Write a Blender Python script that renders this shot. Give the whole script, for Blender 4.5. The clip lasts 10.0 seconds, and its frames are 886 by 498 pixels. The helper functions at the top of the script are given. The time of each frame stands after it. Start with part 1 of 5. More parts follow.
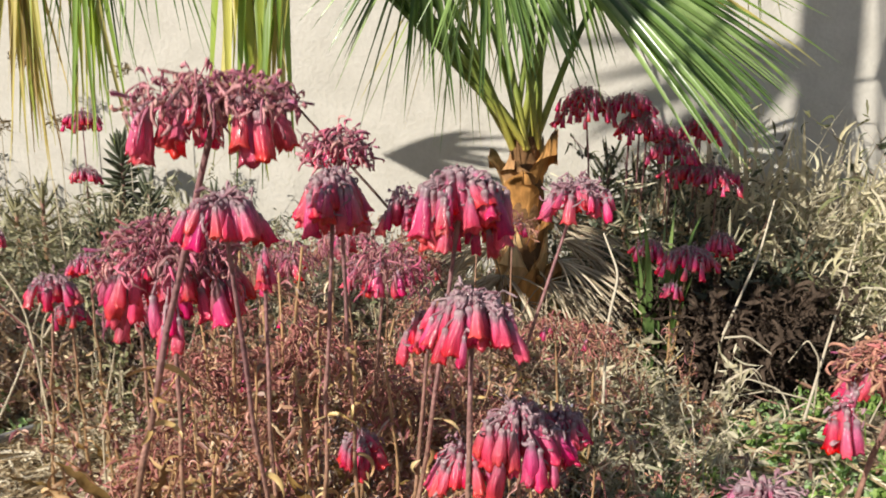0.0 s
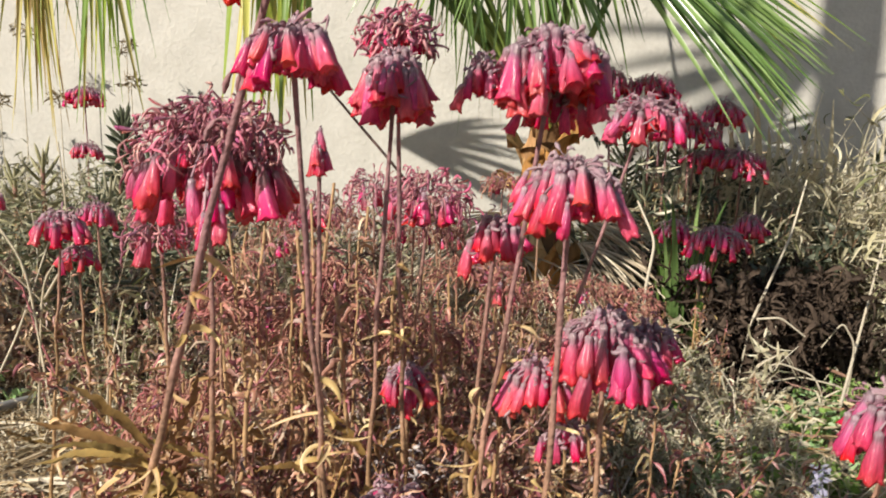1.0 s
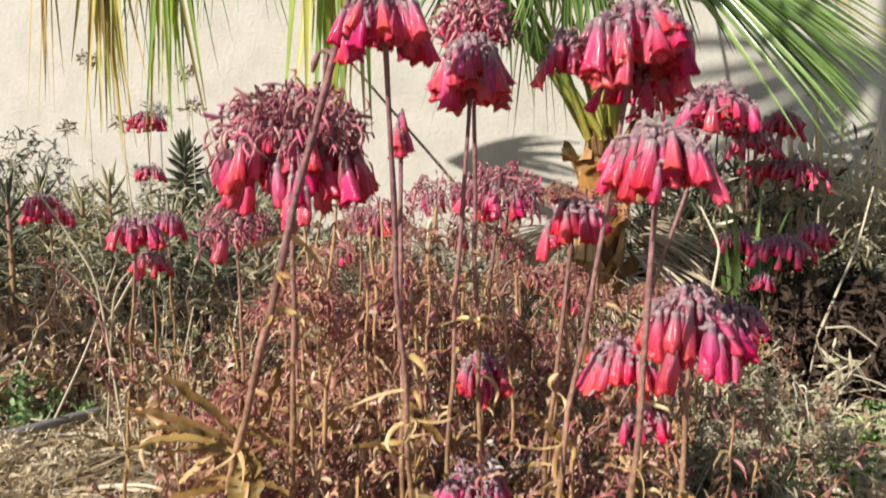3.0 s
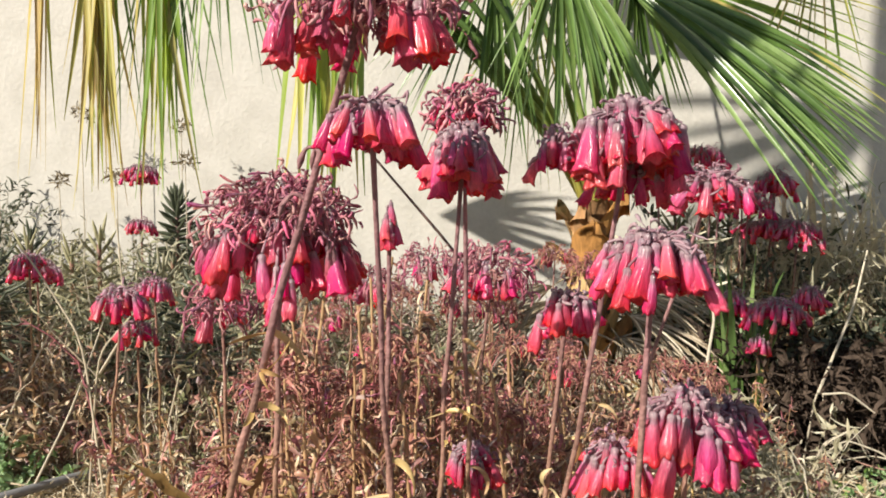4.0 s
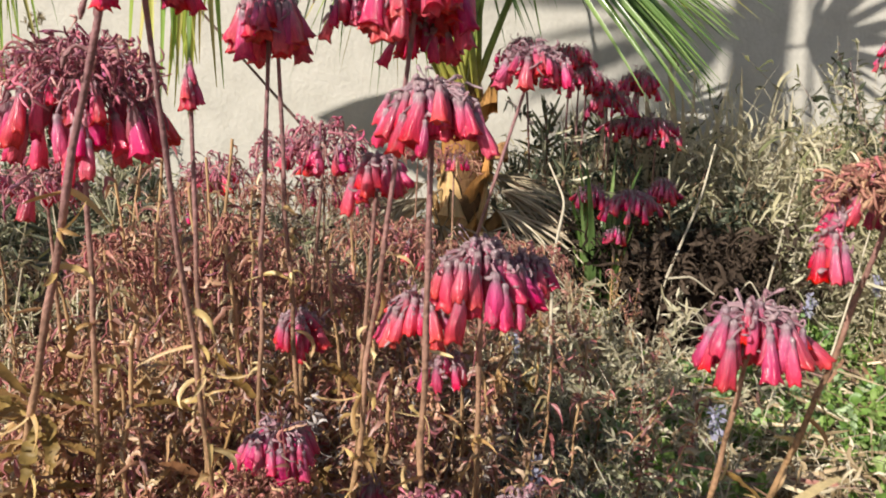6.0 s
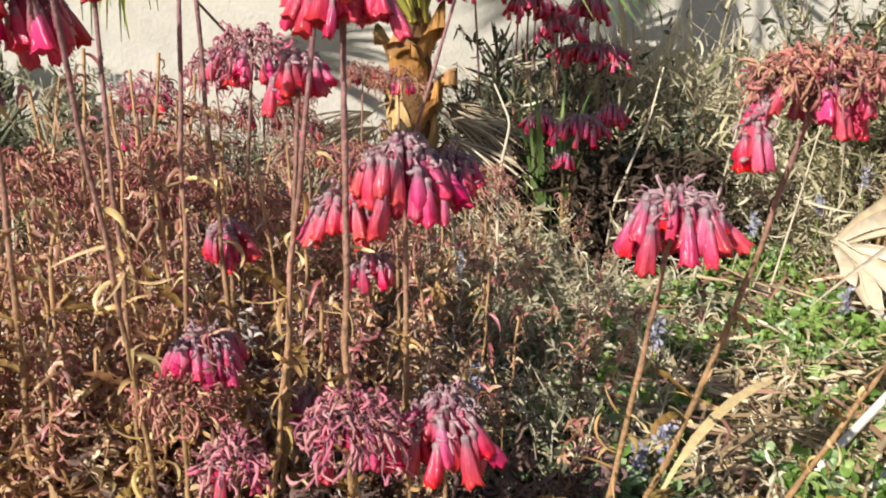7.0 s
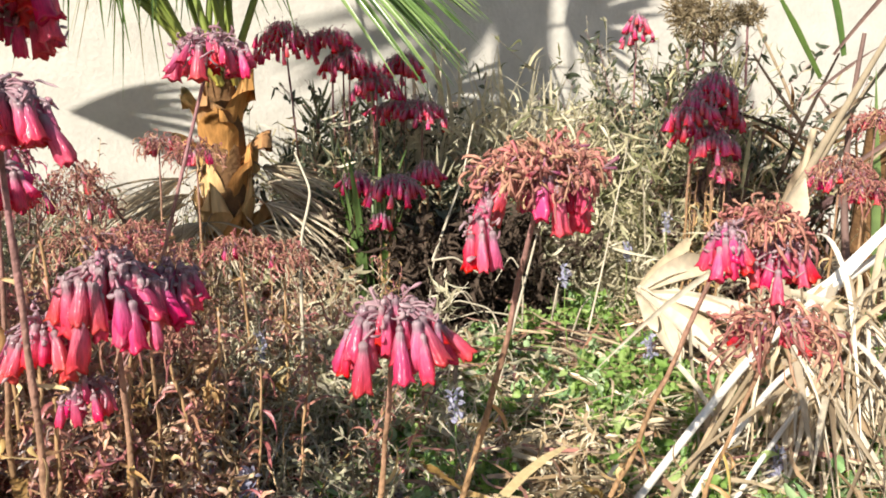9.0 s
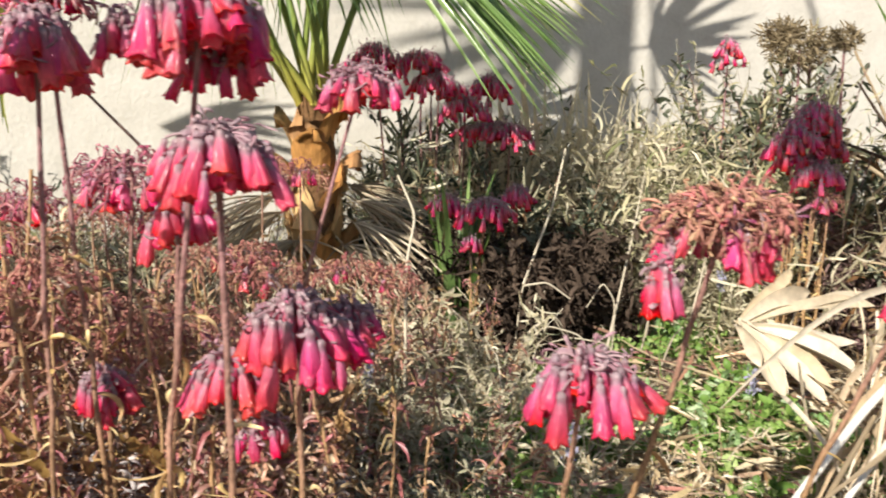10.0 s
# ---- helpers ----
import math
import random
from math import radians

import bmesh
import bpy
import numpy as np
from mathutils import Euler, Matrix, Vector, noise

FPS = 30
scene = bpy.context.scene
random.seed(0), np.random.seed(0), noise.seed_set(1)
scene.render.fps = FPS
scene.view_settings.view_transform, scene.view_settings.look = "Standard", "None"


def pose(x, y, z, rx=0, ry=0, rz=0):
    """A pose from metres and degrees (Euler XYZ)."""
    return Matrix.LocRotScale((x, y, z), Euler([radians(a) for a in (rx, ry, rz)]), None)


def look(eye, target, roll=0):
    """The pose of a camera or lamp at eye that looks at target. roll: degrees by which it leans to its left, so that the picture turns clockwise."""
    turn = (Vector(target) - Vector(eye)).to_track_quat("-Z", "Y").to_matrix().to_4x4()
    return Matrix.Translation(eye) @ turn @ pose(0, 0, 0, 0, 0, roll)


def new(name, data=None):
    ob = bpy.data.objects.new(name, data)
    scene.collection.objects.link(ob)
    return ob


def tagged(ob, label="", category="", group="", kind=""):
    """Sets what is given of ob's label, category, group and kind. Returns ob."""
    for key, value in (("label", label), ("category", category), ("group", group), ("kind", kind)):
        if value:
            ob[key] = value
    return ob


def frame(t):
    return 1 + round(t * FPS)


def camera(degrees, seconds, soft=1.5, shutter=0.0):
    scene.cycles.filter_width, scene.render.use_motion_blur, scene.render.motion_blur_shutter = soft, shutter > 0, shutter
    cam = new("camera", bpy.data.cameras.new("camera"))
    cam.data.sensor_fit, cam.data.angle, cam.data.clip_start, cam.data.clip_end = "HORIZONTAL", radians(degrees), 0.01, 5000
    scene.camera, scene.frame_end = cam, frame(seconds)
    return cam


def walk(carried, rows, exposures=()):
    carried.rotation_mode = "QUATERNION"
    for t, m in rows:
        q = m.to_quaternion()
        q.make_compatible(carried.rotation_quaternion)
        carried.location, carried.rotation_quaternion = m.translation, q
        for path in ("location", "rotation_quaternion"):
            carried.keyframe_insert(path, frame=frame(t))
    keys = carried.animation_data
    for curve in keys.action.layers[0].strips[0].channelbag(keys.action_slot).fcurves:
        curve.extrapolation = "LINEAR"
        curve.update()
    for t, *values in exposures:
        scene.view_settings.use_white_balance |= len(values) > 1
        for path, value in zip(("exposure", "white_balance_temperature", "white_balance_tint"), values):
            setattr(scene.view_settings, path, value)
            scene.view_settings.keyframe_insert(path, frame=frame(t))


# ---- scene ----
cam = camera(56.7, 10.0, soft=1.8, shutter=0.3)
PATH = [
    (0, (0.037, -0.064, 0.875), (-0.044, 1.904, 0.529), 0.4),
    (0.5, (-0.022, 0.001, 0.792), (-0.018, 1.978, 0.49), 4.0),
    (1, (-0.039, 0.007, 0.744), (-0.099, 1.983, 0.441), 1.7),
    (1.5, (-0.062, 0.009, 0.683), (-0.148, 1.978, 0.344), 1.2),
    (2, (-0.076, 0.0, 0.654), (-0.202, 1.968, 0.321), 0.2),
    (2.5, (-0.078, -0.011, 0.65), (-0.255, 1.951, 0.304), 1.2),
    (3, (-0.068, -0.004, 0.702), (-0.243, 1.974, 0.465), 0.6),
    (3.2, (-0.068, 0.004, 0.719), (-0.24, 1.987, 0.526), 0.6),
    (4.3, (-0.066, 0.02, 0.744), (-0.217, 2.01, 0.615), 1.4),
    (4.5, (-0.068, 0.019, 0.745), (-0.191, 2.01, 0.605), 1.4),
    (5, (-0.039, 0.014, 0.756), (-0.015, 2.008, 0.593), 0.8),
    (5.5, (0.0, 0.001, 0.734), (0.051, 1.988, 0.509), 1.6),
    (6, (0.017, -0.006, 0.7), (0.104, 1.964, 0.366), 1.1),
    (6.2, (0.024, -0.012, 0.695), (0.124, 1.953, 0.333), 0.6),
    (7.3, (0.061, -0.003, 0.651), (0.274, 1.919, 0.14), 0.8),
    (7.5, (0.068, -0.004, 0.65), (0.303, 1.911, 0.122), 0.9),
    (8, (0.089, -0.002, 0.661), (0.401, 1.911, 0.166), 0.7),
    (8.5, (0.143, 0.016, 0.683), (0.574, 1.92, 0.246), -0.4),
    (9, (0.17, 0.021, 0.708), (0.683, 1.918, 0.335), -0.9),
    (9.5, (0.138, 0.033, 0.717), (0.627, 1.941, 0.371), -0.8),
    (10, (0.07, 0.059, 0.73), (0.464, 1.991, 0.393), -0.0),
]
walk(cam, [(t, look(eye, target, roll)) for t, eye, target, roll in PATH],
     [(0.0, 0.29), (1.0, 0.30), (2.5, 0.23), (3.0, 0.33), (4.5, 0.38), (5.5, 0.30), (6.0, 0.26), (7.5, 0.51), (8.5, 0.62), (9.0, 0.66), (10.0, 0.53)])

# ---- light ----
SUN_FROM = Vector((-0.58, -0.64, 0.56)).normalized()
world = bpy.data.worlds.new("world")
scene.world = world
world.use_nodes = True
sky = world.node_tree.nodes.new("ShaderNodeTexSky")
sky.sky_type, sky.sun_disc = "NISHITA", False
sky.sun_elevation = math.asin(SUN_FROM.z)
sky.sun_rotation = math.atan2(SUN_FROM.x, SUN_FROM.y)
world.node_tree.links.new(sky.outputs[0], world.node_tree.nodes["Background"].inputs[0])
world.node_tree.nodes["Background"].inputs[1].default_value = 0.062
sun = new("sun", bpy.data.lights.new("sun", "SUN"))
sun.data.energy, sun.data.angle, sun.data.color = 5.0, radians(0.5), (1.0, 0.93, 0.82)
sun.matrix_world = look(SUN_FROM * 30, (0, 0, 0))


# ---- materials ----
def ramp_node(nt, stops, factor):
    r = nt.nodes.new("ShaderNodeValToRGB")
    el = r.color_ramp.elements
    while len(el) < len(stops):
        el.new(0.5)
    for e, (at, col) in zip(el, stops):
        e.position, e.color = at, (*col, 1)
    nt.links.new(factor, r.inputs[0])
    return r.outputs[0]


def make_mat(name, colours, rough=0.7, by="island", grain=60.0, mottle=0.35, bump=0.25, bump_scale=None,
             through_light=0.0, spec=0.3, ramp_at=None, stretch=(1, 1, 1), grey=0.0, vary=0.0):
    """colours: spread by a random number per piece ("island", "object"), by noise ("noise"),
    or along an axis ("z" world height, "local" local z)."""
    if grey:
        colours = [tuple(v + (sum(c) / 3 - v) * grey for v in c) for c in colours]
    m = bpy.data.materials.new(name)
    m.use_nodes = True
    nt = m.node_tree
    N, L = nt.nodes, nt.links
    bs = N["Principled BSDF"]
    tc = N.new("ShaderNodeTexCoord")
    geo = N.new("ShaderNodeNewGeometry")
    mp = N.new("ShaderNodeMapping")
    mp.inputs["Scale"].default_value = stretch
    L.new(tc.outputs["Object"], mp.inputs[0])
    n1 = N.new("ShaderNodeTexNoise")
    n1.inputs["Scale"].default_value, n1.inputs["Detail"].default_value = grain, 5
    L.new(mp.outputs[0], n1.inputs[0])
    n2 = N.new("ShaderNodeTexNoise")
    n2.inputs["Scale"].default_value, n2.inputs["Detail"].default_value = grain / 7, 3
    L.new(mp.outputs[0], n2.inputs[0])
    if by == "island":
        fac = geo.outputs["Random Per Island"]
    elif by == "object":
        fac = N.new("ShaderNodeObjectInfo").outputs["Random"]
    elif by == "noise":
        fac = n2.outputs[0]
    else:
        sep = N.new("ShaderNodeSeparateXYZ")
        L.new(geo.outputs["Position"] if by == "z" else tc.outputs["Object"], sep.inputs[0])
        fac = sep.outputs[2]
    if ramp_at is None:
        ramp_at = [i / max(1, len(colours) - 1) for i in range(len(colours))]
    if by in ("z", "local"):
        lo, hi = ramp_at[0], ramp_at[-1]
        rng = N.new("ShaderNodeMapRange")
        rng.inputs[1].default_value, rng.inputs[2].default_value = lo, hi
        wob = N.new("ShaderNodeMath")
        wob.operation = "MULTIPLY_ADD"
        wob.inputs[1].default_value = (hi - lo) * 0.16
        L.new(n2.outputs[0], wob.inputs[0])
        L.new(fac, wob.inputs[2])
        L.new(wob.outputs[0], rng.inputs[0])
        fac = rng.outputs[0]
        ramp_at = [(a - lo) / (hi - lo) for a in ramp_at]
    col = ramp_node(nt, list(zip(ramp_at, colours)), fac)
    # grain and blotches lighten and darken the base colour
    mul = N.new("ShaderNodeMapRange")
    mul.inputs[1].default_value, mul.inputs[2].default_value = 0.25, 0.75
    mul.inputs[3].default_value, mul.inputs[4].default_value = 1 - mottle, 1 + mottle
    add = N.new("ShaderNodeMath")
    add.operation = "MULTIPLY_ADD"
    add.inputs[1].default_value = 0.5
    half = N.new("ShaderNodeMath")
    half.operation = "MULTIPLY"
    half.inputs[1].default_value = 0.5
    L.new(n2.outputs[0], half.inputs[0])
    L.new(n1.outputs[0], add.inputs[0])
    L.new(half.outputs[0], add.inputs[2])
    L.new(add.outputs[0], mul.inputs[0])
    mix = N.new("ShaderNodeVectorMath")
    mix.operation = "SCALE"
    L.new(col, mix.inputs[0])
    L.new(mul.outputs[0], mix.inputs["Scale"])
    if vary:
        info = N.new("ShaderNodeObjectInfo")
        hs = N.new("ShaderNodeHueSaturation")
        for k, lo, hi in (("Value", 1 - vary, 1 + vary * 0.5), ("Hue", 0.5 - vary * 0.10, 0.5 + vary * 0.10), ("Saturation", 1 - vary * 0.5, 1.06)):
            w = N.new("ShaderNodeTexWhiteNoise")
            w.noise_dimensions = "1D"
            a = N.new("ShaderNodeMath")
            a.operation = "MULTIPLY"
            a.inputs[1].default_value = {"Value": 91.7, "Hue": 37.3, "Saturation": 61.1}[k]
            L.new(info.outputs["Random"], a.inputs[0])
            L.new(a.outputs[0], w.inputs["W"])
            r2 = N.new("ShaderNodeMapRange")
            r2.inputs[3].default_value, r2.inputs[4].default_value = lo, hi
            L.new(w.outputs[0], r2.inputs[0])
            L.new(r2.outputs[0], hs.inputs[k])
        L.new(mix.outputs[0], hs.inputs["Color"])
        mix = hs
    L.new(mix.outputs[0], bs.inputs["Base Color"])
    bs.inputs["Roughness"].default_value = rough
    bs.inputs["Specular IOR Level"].default_value = spec
    if bump:
        b = N.new("ShaderNodeBump")
        b.inputs["Strength"].default_value = bump
        b.inputs["Distance"].default_value = 0.01 if bump_scale is None else bump_scale
        L.new(n1.outputs[0], b.inputs["Height"])
        L.new(b.outputs[0], bs.inputs["Normal"])
    if through_light:
        tr = N.new("ShaderNodeBsdfTranslucent")
        L.new(mix.outputs[0], tr.inputs[0])
        ms = N.new("ShaderNodeMixShader")
        ms.inputs[0].default_value = through_light
        L.new(bs.outputs[0], ms.inputs[1])
        L.new(tr.outputs[0], ms.inputs[2])
        L.new(ms.outputs[0], N["Material Output"].inputs[0])
    return m


M_WALL = make_mat("stucco", [(0.515, 0.49, 0.435), (0.575, 0.55, 0.495), (0.615, 0.59, 0.54)], 0.92, "noise", 55, 0.10, 0.40, 0.008)
M_SOIL = make_mat("soil", [(0.10, 0.07, 0.045), (0.20, 0.15, 0.10), (0.38, 0.31, 0.21)], 0.95, "noise", 40, 0.4, 0.8, 0.02, grey=0.20)
# Stretched mottle puts pale upright highlight streaks into the bells' base colour.
M_FLOWER = make_mat("bell_flower", [(0.92, 0.11, 0.06), (0.88, 0.045, 0.10), (0.85, 0.06, 0.18), (0.82, 0.12, 0.28), (0.70, 0.19, 0.33), (0.48, 0.25, 0.33), (0.50, 0.37, 0.40)],
                    0.24, "local", 6, 0.5, 0.3, 0.05, 0.36, 0.75, (-1.02, -0.92, -0.66, -0.36, -0.17, -0.09, 0.05), (5, 5, 0.8), 0.0, 0.18)
M_SHRIVEL = make_mat("shrivelled_bell_flower", [(0.62, 0.13, 0.18), (0.52, 0.12, 0.19), (0.50, 0.20, 0.24), (0.46, 0.27, 0.28), (0.40, 0.27, 0.25)],
                     0.6, "local", 6, 0.55, 0.5, 0.05, 0.2, 0.25, (-1.08, -0.85, -0.5, -0.3, 0.0), (5, 5, 0.8), 0.0, 0.45)
M_FADED = make_mat("faded_bell_flower", [(0.84, 0.18, 0.16), (0.74, 0.11, 0.20), (0.60, 0.15, 0.24), (0.42, 0.22, 0.25), (0.32, 0.19, 0.20)],
                   0.55, "local", 6, 0.45, 0.35, 0.05, 0.25, 0.25, (-1.08, -0.85, -0.5, -0.3, 0.0), (5, 5, 0.8), 0.0, 0.12)
M_PEDICEL = make_mat("flower_stalk", [(0.27, 0.14, 0.17), (0.38, 0.21, 0.25), (0.44, 0.31, 0.33), (0.34, 0.24, 0.27), (0.50, 0.27, 0.32)], 0.55, "island", 120, 0.3, 0.3, 0.002, 0.08)
M_WITHER = make_mat("withered_flower", [(0.24, 0.0664, 0.0956), (0.48, 0.166, 0.22), (0.56, 0.274, 0.277), (0.66, 0.124, 0.24), (0.66, 0.39, 0.344), (0.30, 0.116, 0.134), (0.54, 0.182, 0.277), (0.18, 0.0581, 0.0765), (0.70, 0.299, 0.354), (0.46, 0.249, 0.229)], 0.5, "island", 150, 0.65, 0.6, 0.004, 0.10)
M_GOLD = make_mat("golden_old_stem", [(0.30, 0.16, 0.0805), (0.42, 0.25, 0.103), (0.54, 0.36, 0.172), (0.34, 0.16, 0.103), (0.38, 0.25, 0.092)], 0.5, "island", 90, 0.4, 0.3, 0.003, 0.06, 0.6)
M_CURL = make_mat("golden_curled_leaf", [(0.50, 0.32, 0.10), (0.66, 0.48, 0.20), (0.38, 0.21, 0.08), (0.74, 0.58, 0.30), (0.46, 0.26, 0.14), (0.56, 0.42, 0.14)], 0.45, "island", 90, 0.4, 0.3, 0.003, 0.12, 0.6)
M_RUSTHEAD = make_mat("rusty_withered_flower", [(0.14, 0.05, 0.0425), (0.36, 0.14, 0.119), (0.50, 0.27, 0.187), (0.46, 0.12, 0.145), (0.62, 0.41, 0.246), (0.24, 0.09, 0.0765), (0.52, 0.2, 0.187), (0.38, 0.23, 0.136)], 0.55, "island", 150, 0.6, 0.5, 0.003, 0.12)
M_STEM = make_mat("plant_stem", [(0.36, 0.23, 0.11), (0.36, 0.22, 0.115), (0.32, 0.18, 0.135), (0.27, 0.14, 0.145)], 0.6, "z", 170, 0.75, 0.8, 0.003, 0, 0.3, (0.0, 0.42, 0.56, 0.72))
M_LEAF = make_mat("old_succulent_leaf", [(0.20, 0.12, 0.04), (0.33, 0.20, 0.06), (0.26, 0.18, 0.06), (0.40, 0.27, 0.09), (0.22, 0.10, 0.05)], 0.5, "object", 90, 0.6, 0.5, 0.004, 0.25)
# The palest tan among these colours stands for sunlit glints on leaf edges.
M_DRY = make_mat("dry_undergrowth", [(0.10, 0.0566, 0.0418), (0.30, 0.175, 0.105), (0.50, 0.33, 0.188), (0.80, 0.639, 0.418), (0.28, 0.124, 0.105), (0.22, 0.175, 0.0731), (0.62, 0.443, 0.261), (0.09, 0.0463, 0.0418), (0.40, 0.175, 0.146), (0.46, 0.278, 0.105)], 0.45, "island", 90, 0.4, 0.3, 0.003, 0.06, 0.7, grey=0.05)
M_ASH = make_mat("ash_grey_floret", [(0.16, 0.12, 0.12), (0.32, 0.27, 0.27), (0.46, 0.41, 0.40), (0.58, 0.53, 0.51), (0.26, 0.18, 0.18)], 0.6, "island", 90, 0.4, 0.4, 0.003, 0.08)
M_UMBER = make_mat("dark_dead_leaf", [(0.07, 0.045, 0.04), (0.13, 0.08, 0.07), (0.20, 0.13, 0.10), (0.16, 0.09, 0.10), (0.28, 0.20, 0.13)], 0.7, "island", 90, 0.35, 0.3, 0.003, 0.05)
M_RUST = make_mat("rusty_undergrowth", [(0.13, 0.0602, 0.0479), (0.36, 0.151, 0.105), (0.48, 0.252, 0.153), (0.36, 0.101, 0.115), (0.58, 0.362, 0.211), (0.44, 0.151, 0.164), (0.30, 0.0903, 0.105), (0.40, 0.307, 0.254), (0.62, 0.451, 0.254), (0.08, 0.0432, 0.0376)], 0.45, "island", 90, 0.4, 0.3, 0.003, 0.06, 0.7)
M_STRAW = make_mat("straw", [(0.32, 0.23, 0.12), (0.58, 0.46, 0.28), (0.72, 0.62, 0.42), (0.82, 0.74, 0.57), (0.44, 0.33, 0.18), (0.34, 0.23, 0.12), (0.66, 0.55, 0.36)], 0.6, "island", 70, 0.3, 0.2, 0.003, 0.12, grey=0.10)
M_TWIG = make_mat("bleached_twig", [(0.36, 0.28, 0.18), (0.56, 0.48, 0.34), (0.68, 0.61, 0.48)], 0.85, "island", 80, 0.3, 0.4, 0.003, grey=0.15)
M_GREY = make_mat("grey_green_foliage", [(0.15, 0.15, 0.08), (0.28, 0.27, 0.17), (0.40, 0.38, 0.26), (0.52, 0.48, 0.34), (0.22, 0.26, 0.13)], 0.7, "island", 90, 0.3, 0.2, 0.003, 0.2)
M_TANGLE = make_mat("straw_grey_foliage", [(0.22, 0.20, 0.12), (0.46, 0.41, 0.27), (0.62, 0.56, 0.40), (0.72, 0.66, 0.50), (0.30, 0.31, 0.17)], 0.65, "island", 90, 0.3, 0.2, 0.003, 0.2)
M_OLIVE = make_mat("olive_foliage", [(0.09, 0.10, 0.045), (0.21, 0.22, 0.10), (0.36, 0.34, 0.19), (0.52, 0.47, 0.29), (0.62, 0.56, 0.38)], 0.65, "island", 90, 0.3, 0.2, 0.003, 0.2)
M_GREEN = make_mat("green_ground_leaf", [(0.10, 0.19, 0.04), (0.19, 0.33, 0.07), (0.30, 0.45, 0.12), (0.44, 0.55, 0.22)], 0.45, "island", 90, 0.3, 0.2, 0.003, 0.3)
M_MINT = make_mat("pale_green_leaf", [(0.22, 0.38, 0.15), (0.36, 0.52, 0.25), (0.50, 0.62, 0.38)], 0.6, "island", 90, 0.3, 0.2, 0.003, 0.3)
M_STARLEAF = make_mat("green_rosette_leaf", [(0.08, 0.10, 0.05), (0.16, 0.18, 0.10), (0.28, 0.29, 0.19)], 0.4, "island", 90, 0.25, 0.2, 0.003, 0.1)
M_DARKLEAF = make_mat("dark_rosette_leaf", [(0.045, 0.055, 0.035), (0.09, 0.105, 0.065), (0.20, 0.21, 0.15)], 0.35, "island", 90, 0.25, 0.2, 0.003, 0.1)
M_BLUE = make_mat("blue_lavender_flower", [(0.28, 0.28, 0.40), (0.42, 0.41, 0.55), (0.52, 0.51, 0.60)], 0.7, "island", 90, 0.2, 0.1, 0.003, 0.2)
M_PALM = make_mat("palm_leaflet", [(0.055, 0.10, 0.03), (0.12, 0.21, 0.05), (0.21, 0.34, 0.09), (0.33, 0.46, 0.17), (0.09, 0.16, 0.045), (0.26, 0.38, 0.10)], 0.28, "object", 45, 0.3, 0.15, 0.003, 0.30, 0.7)
M_PALM_GOLD = make_mat("straw_gold_palm_leaflet", [(0.48, 0.44, 0.10), (0.60, 0.50, 0.16), (0.54, 0.40, 0.17), (0.36, 0.24, 0.10), (0.40, 0.46, 0.09), (0.62, 0.56, 0.24)], 0.4, "object", 45, 0.4, 0.2, 0.003, 0.35, 0.5, None, (1, 1, 0.2))
M_PALM_OLD = make_mat("yellowing_palm_leaflet", [(0.20, 0.33, 0.05), (0.42, 0.52, 0.08), (0.58, 0.58, 0.13), (0.56, 0.44, 0.17), (0.30, 0.46, 0.08), (0.14, 0.23, 0.05), (0.50, 0.57, 0.12)], 0.35, "object", 45, 0.35, 0.2, 0.003, 0.35, 0.5, None, (1, 1, 0.2))
M_PETIOLE = make_mat("palm_stalk", [(0.50, 0.40, 0.08), (0.25, 0.31, 0.07), (0.11, 0.19, 0.05)], 0.45, "z", 60, 0.25, 0.15, 0.003, 0, 0.4, (0.74, 0.95, 1.2))
M_BOOT = make_mat("palm_leaf_base", [(0.50, 0.23, 0.07), (0.70, 0.38, 0.12), (0.80, 0.56, 0.28), (0.40, 0.18, 0.07), (0.74, 0.46, 0.17)], 0.7, "object", 60, 0.6, 0.7, 0.008, 0, 0.3, None, (1, 1, 0.22))
M_CORE = make_mat("palm_trunk_fibre", [(0.10, 0.05, 0.025), (0.22, 0.12, 0.05)], 0.95, "noise", 60, 0.4, 0.8, 0.01)
M_DEADFROND = make_mat("bleached_palm_leaf", [(0.62, 0.50, 0.33), (0.78, 0.70, 0.56), (0.54, 0.40, 0.25), (0.80, 0.74, 0.63)], 0.65, "object", 40, 0.4, 0.45, 0.004, 0.12)
M_STRAWFAN = make_mat("straw_grey_palm_leaf", [(0.30, 0.24, 0.16), (0.50, 0.42, 0.30), (0.64, 0.56, 0.43), (0.40, 0.33, 0.24), (0.22, 0.16, 0.10)], 0.75, "object", 40, 0.3, 0.3, 0.004, 0.1)
M_BROWNDEAD = make_mat("brown_dead_palm_leaf", [(0.30, 0.20, 0.11), (0.46, 0.35, 0.20), (0.58, 0.47, 0.30), (0.38, 0.26, 0.14)], 0.75, "object", 40, 0.3, 0.3, 0.004, 0.15, grey=0.15)
M_BROWNTUFT = make_mat("brown_seed_tuft", [(0.09, 0.065, 0.035), (0.19, 0.145, 0.08), (0.30, 0.235, 0.14), (0.38, 0.31, 0.20)], 0.8, "island", 90, 0.3, 0.3, 0.003, 0.1)
M_WHITESTALK = make_mat("bleached_white_stalk", [(0.74, 0.68, 0.58), (0.86, 0.82, 0.74), (0.80, 0.74, 0.64)], 0.6, "noise", 40, 0.2, 0.3, 0.004, 0, 0.4, None, (1, 1, 0.3))
# Dark bark of stalks; on the leaf heap its near-black stands for shade.
M_BARK_SHADE = make_mat("dark_bark_and_shade", [(0.034, 0.026, 0.021), (0.068, 0.049, 0.037), (0.13, 0.094, 0.070)], 0.95, "noise", 50, 0.5, 0.9, 0.02, 0, 0.1, None, (1, 1, 0.2))
